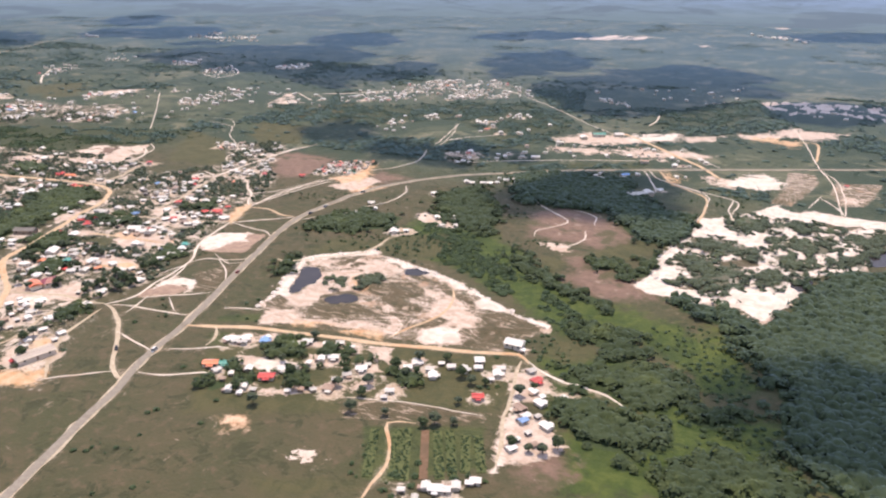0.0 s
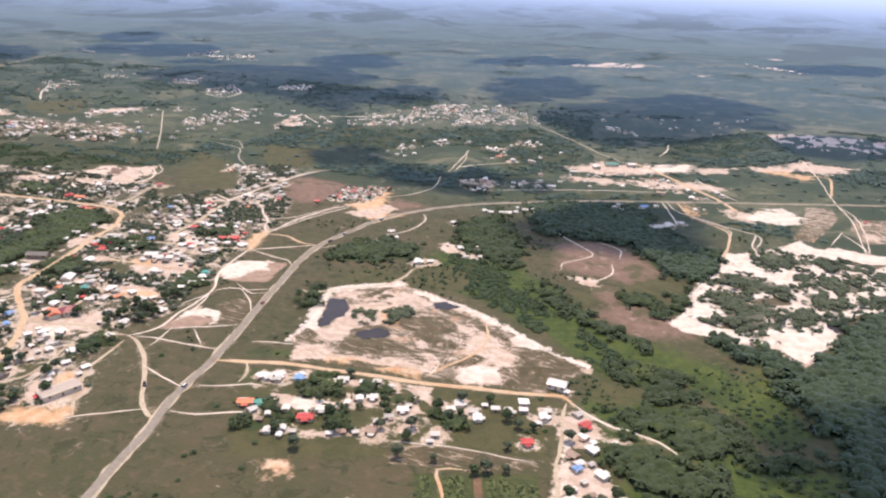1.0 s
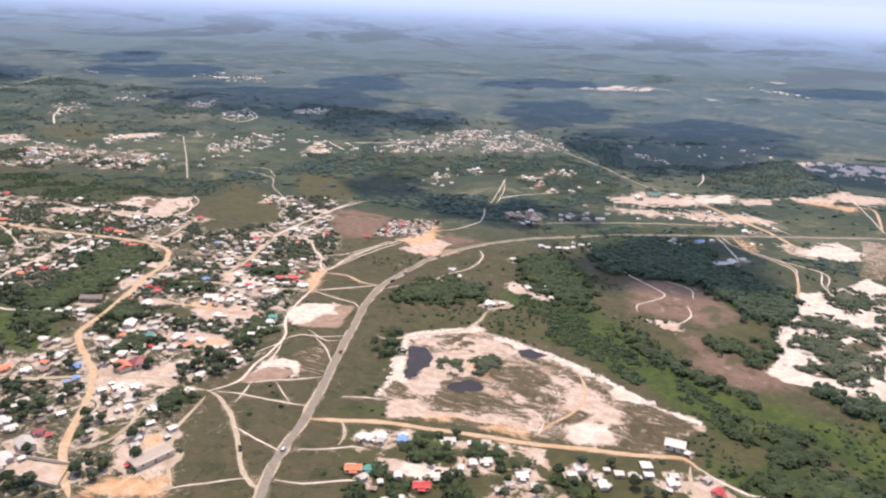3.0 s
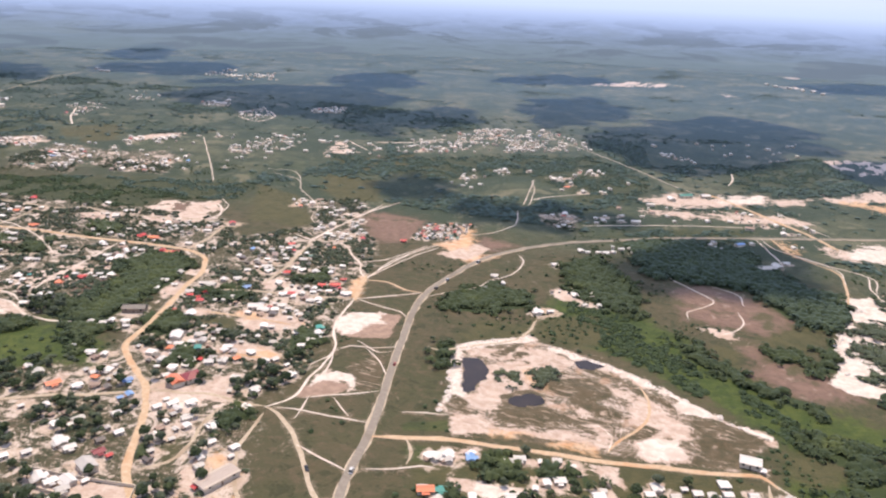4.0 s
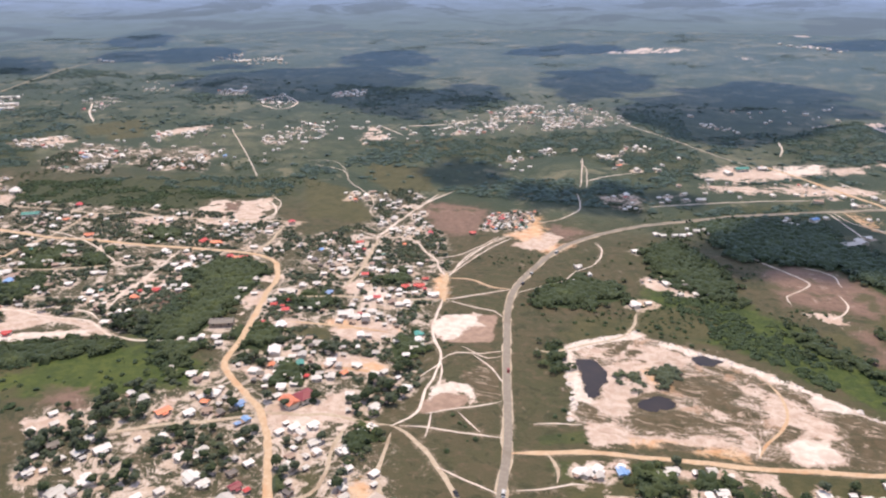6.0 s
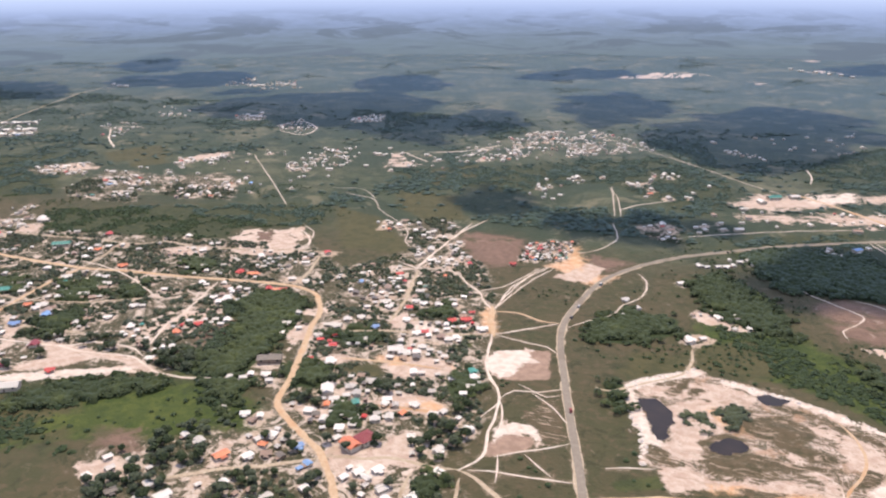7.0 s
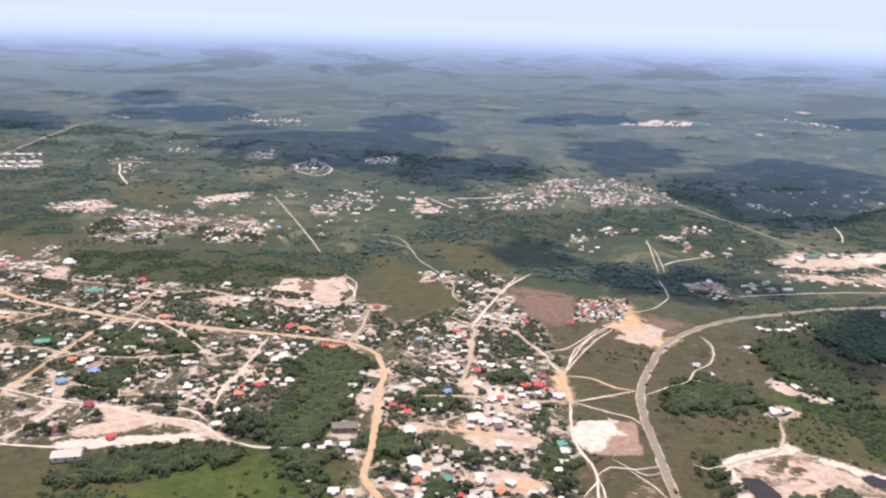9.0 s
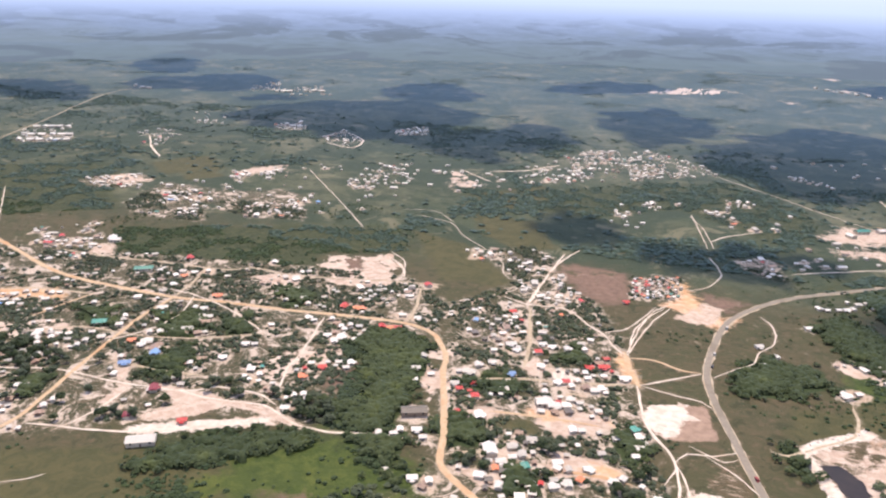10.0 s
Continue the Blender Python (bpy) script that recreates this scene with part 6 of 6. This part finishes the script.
rest_trees = np.array([q for q in p if tuple(q) not in gone])
models = [tree(k % 3, 50 + k) for k in range(6)]
rnd = random.Random(3)
for k, (x, y) in enumerate(near):
    place = pose(x, y, 0, 0, 0, rnd.uniform(0, 360))
    if k < len(models):
        models[k].matrix_world = place
    else:
        copy_thing(models[k % len(models)], place)
woodland("village_trees", rest_trees, 0.7, 2.1, 1.1, 22, 42, M_LEAF[5], "dark green shade trees among the houses", 1.5)
print("village trees", len(p))
# far woods; the blue sheen on their leaves is painted haze
for name, start, end, gap, low, high, flat, seed, words in (
    ("middle_woodland", 700, 1300, 6.0, 1.6, 4.2, 0.6, 51, "patchy green woods and bush in the middle distance"),
    ("far_woodland", 1300, 2600, 10.0, 3.0, 7.0, 0.16, 53, "far woods of the plain, dull green and patchy"),
):
    p = spread((-4600, start), (1300, end), gap, seed)
    p = p[(p[:, 0] > -1.25 * p[:, 1] - 450) & (p[:, 0] < 0.25 * p[:, 1] + 80)]
    field = wave(p, 130.0, 2.2) * 0.55 + wave(p, 420.0, 7.7) * 0.25 + wave(p, 38.0, 5.1) * 0.2
    chance = np.random.default_rng(seed + 5).random(len(p))
    p = p[((0.520 if gap < 8 else 0.66) + 0.02 * np.random.default_rng(seed + 9).normal(size=len(p)) < field + 0.5 * (chance < (0.07 if gap < 8 else 0.004))) & (np.hypot(p[:, 0] + 200, p[:, 1]) < 2640)]
    p = p[(inside("village", p) < -4) & (inside("wood", p) < 0) & (on_road(p) < -4) & (open_sand(p) < -4) & (inside("hamlet", p) < -2) & (inside("scrub", p) < -2)]
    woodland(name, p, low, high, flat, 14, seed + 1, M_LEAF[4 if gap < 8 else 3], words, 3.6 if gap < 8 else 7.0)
    print(name, len(p))

# ---- garden plots ----
M_BED = soil_material("garden_green", (0.078, 0.096, 0.036), (0.110, 0.122, 0.050), (0.062, 0.080, 0.030))
M_TILLED = soil_material("tilled_soil", (0.150, 0.090, 0.055), (0.190, 0.120, 0.080), (0.110, 0.080, 0.050))


def garden_bed(a, b, width, green, seed):
    """A long planted bed: a low bank of soil with rows of leaves on it."""
    a, b = Vector((*a, 0)), Vector((*b, 0))
    way = (b - a).normalized()
    side = Vector((-way.y, way.x, 0)) * width / 2
    root = new("garden_bed")
    ring = [a + side, a - side, b - side, b + side]
    part("soil", solid([[p + Vector((0, 0, -0.2)) for p in ring], [p + Vector((0, 0, 0.25)) - (p - (a + b) / 2) * 0.015 for p in ring]]), M_BED if green else M_TILLED, root)
    if green:
        r = np.random.default_rng(seed)
        n = int((b - a).length * width * 0.55)
        s, w = r.uniform(0.02, 0.98, n), r.uniform(-0.9, 0.9, n)
        at = np.array([a + (b - a) * u + side * v for u, v in zip(s, w)]) + (0, 0, 0.3)
        v, f = crowns(at, r.uniform(0.35, 0.7, n), np.full(n, 0.5), 10, seed)
        ob = new("crop", mesh_from("crop", v, f, [M_LEAF[2]]))
        ob.parent = root
        tagged(ob, kind="stuff")
    tagged(root, "long garden bed of leafy crops on brown soil" if green else "long bare garden bed of brown soil", "garden bed", "garden beds")


garden_bed((-144, 255), (-131, 223), 4.2, True, 70)
garden_bed((-135, 259), (-120, 226), 4.2, True, 71)
garden_bed((-131, 261), (-116, 227), 4.2, True, 72)
garden_bed((-123, 263), (-109, 231), 3.6, False, 73)
garden_bed((-118, 265), (-103, 234), 4.2, True, 74)
garden_bed((-113, 267), (-99, 238), 4.2, True, 75)
garden_bed((-105, 267), (-95, 242), 4.2, True, 76)
garden_bed((-100, 269), (-89, 245), 4.2, True, 77)


# ---- heaps of sand tipped along the pit rims ----
M_HEAP = soil_material("heap_sand", (0.70, 0.62, 0.55), (0.78, 0.71, 0.64), (0.52, 0.42, 0.34))


def sand_mound(seed):
    """A tipped heap of loose sand, steep and lumpy, about two metres wide."""
    bm = bmesh.new()
    rnd = random.Random(seed)
    bmesh.ops.create_cone(bm, cap_ends=True, segments=14, radius1=1.0, radius2=0.12, depth=1.0, matrix=Matrix.Translation((0, 0, 0.35)))
    bmesh.ops.subdivide_edges(bm, edges=[e for e in bm.edges if abs(e.verts[0].co.z - e.verts[1].co.z) > 0.5], cuts=2)
    for v in bm.verts:
        v.co += 0.28 * Vector(noise.noise_vector(v.co * 1.9 + Vector((seed, 0, 0)))) * (0.4 if v.co.z > 0.8 else 1.0)
        v.co.x *= 1.0 + 0.25 * rnd.random()
    me = bpy.data.meshes.new("sand_mound")
    bm.to_mesh(me)
    bm.free()
    me.materials.append(M_HEAP)
    return tagged(new("sand_mound", me), "tipped mound of pale loose sand on a pit rim", "sand mound", "mounds along the pit rims")


heaps = [sand_mound(k) for k in range(4)]
rnd = random.Random(19)
count = 0
for line, gap, aside, low, high in (
    (((-60, 483), (-59, 496), (-58, 510), (-60, 524), (-59, 535), (-56, 547), (-53, 559), (-49, 573), (-45, 587), (-41, 603)), 3.0, 3.2, 0.9, 1.7),
    (((-234, 439), (-222, 437), (-210, 433), (-196, 430), (-180, 423), (-163, 414), (-148, 404), (-132, 397), (-118, 389), (-103, 383)), 4.4, 1.6, 0.8, 2.4),
    (((-270, 338), (-270, 349), (-275, 368), (-280, 384), (-286, 407), (-278, 424), (-263, 436), (-249, 447)), 4.6, 1.8, 0.8, 2.0),
):
    for x, y in smooth_line(line, gap):
        size = rnd.uniform(low, high)
        place = pose(x + rnd.uniform(-aside, aside), y + rnd.uniform(-aside, aside), 0, 0, 0, rnd.uniform(0, 360)) @ Matrix.Diagonal((size, size, 0.75 * size, 1))
        if count < len(heaps):
            heaps[count].matrix_world = place
        else:
            ob = heaps[count % len(heaps)].copy()
            scene.collection.objects.link(ob)
            ob.matrix_world = place
        count += 1


# ---- walled yard ----
def walled_yard(*corners):
    root = new("walled_yard")
    for a, b in zip(corners, corners[1:]):
        a, b = Vector((*a, 0)), Vector((*b, 0))
        side = Vector((a.y - b.y, b.x - a.x, 0)).normalized() * 0.12
        ring = [a + side, a - side, b - side, b + side]
        part("wall_panel", solid([[p + Vector((0, 0, -0.2)) for p in ring], [p + Vector((0, 0, 1.7)) for p in ring]]), M_WALL, root)
    tagged(root, "yard walled with pale weathered concrete panels", "wall")


walled_yard((-418, 209), (-401, 211), (-366, 218), (-358, 203), (-387, 200), (-409, 199))


# ---- vehicles ----
def vehicle(x, y, turn, colour, van=False):
    root = new("van" if van else "car")
    paint = paint_material("car_paint", colour, tuple(0.8 * c for c in colour), 0.3)
    l, w, h = (4.6, 1.8, 1.9) if van else (4.2, 1.7, 1.45)

    def loop(z, x0, x1, y1):
        return [Vector(p) for p in ((x0, -y1, z), (x1, -y1, z), (x1, y1, z), (x0, y1, z))]

    part("body", solid([loop(0.3, -l / 2, l / 2, w / 2 - 0.05), loop(0.65, -l / 2, l / 2, w / 2), loop(0.9, -l / 2 + 0.1, l / 2 - 0.15, w / 2 - 0.04)]), paint, root)
    cabin = part("cabin", solid([loop(0.9, -l * 0.44, l * (0.36 if van else 0.18), w / 2 - 0.06), loop(h, -l * 0.36, l * (0.24 if van else 0.04), w / 2 - 0.2)]), M_GLASS, root)
    part("roof_panel", solid([loop(h - 0.04, -l * 0.37, l * (0.25 if van else 0.05), w / 2 - 0.19), loop(h + 0.03, -l * 0.36, l * (0.24 if van else 0.04), w / 2 - 0.22)]), paint, cabin)
    for sx in (-0.31, 0.31):
        for sy in (-1, 1):
            ring = [[Vector((sx * l + 0.32 * math.cos(k * math.tau / 10), sy * (w / 2 - 0.1) + d, 0.32 + 0.32 * math.sin(k * math.tau / 10))) for k in range(10)] for d in (-0.1, 0.1)]
            part("wheel", solid(ring), M_TYRE, root)
    root.matrix_world = pose(x, y, 0.22, 0, 0, turn)
    tagged(root, ("white passenger van" if van else "small car") + " driving on the road", "car", "vehicles on the road")


vehicle(-304.9, 261.2, -48, (0.05, 0.05, 0.06), False)
vehicle(-285.2, 268.4, 102, (0.7, 0.7, 0.7), True)
vehicle(-335.4, 518.9, 86, (0.6, 0.6, 0.6), False)
vehicle(-336.7, 498.2, 86, (0.08, 0.08, 0.1), False)
vehicle(-312.5, 373.6, 106, (0.3, 0.05, 0.05), False)
vehicle(-327.0, 567.5, 76, (0.65, 0.65, 0.62), True)
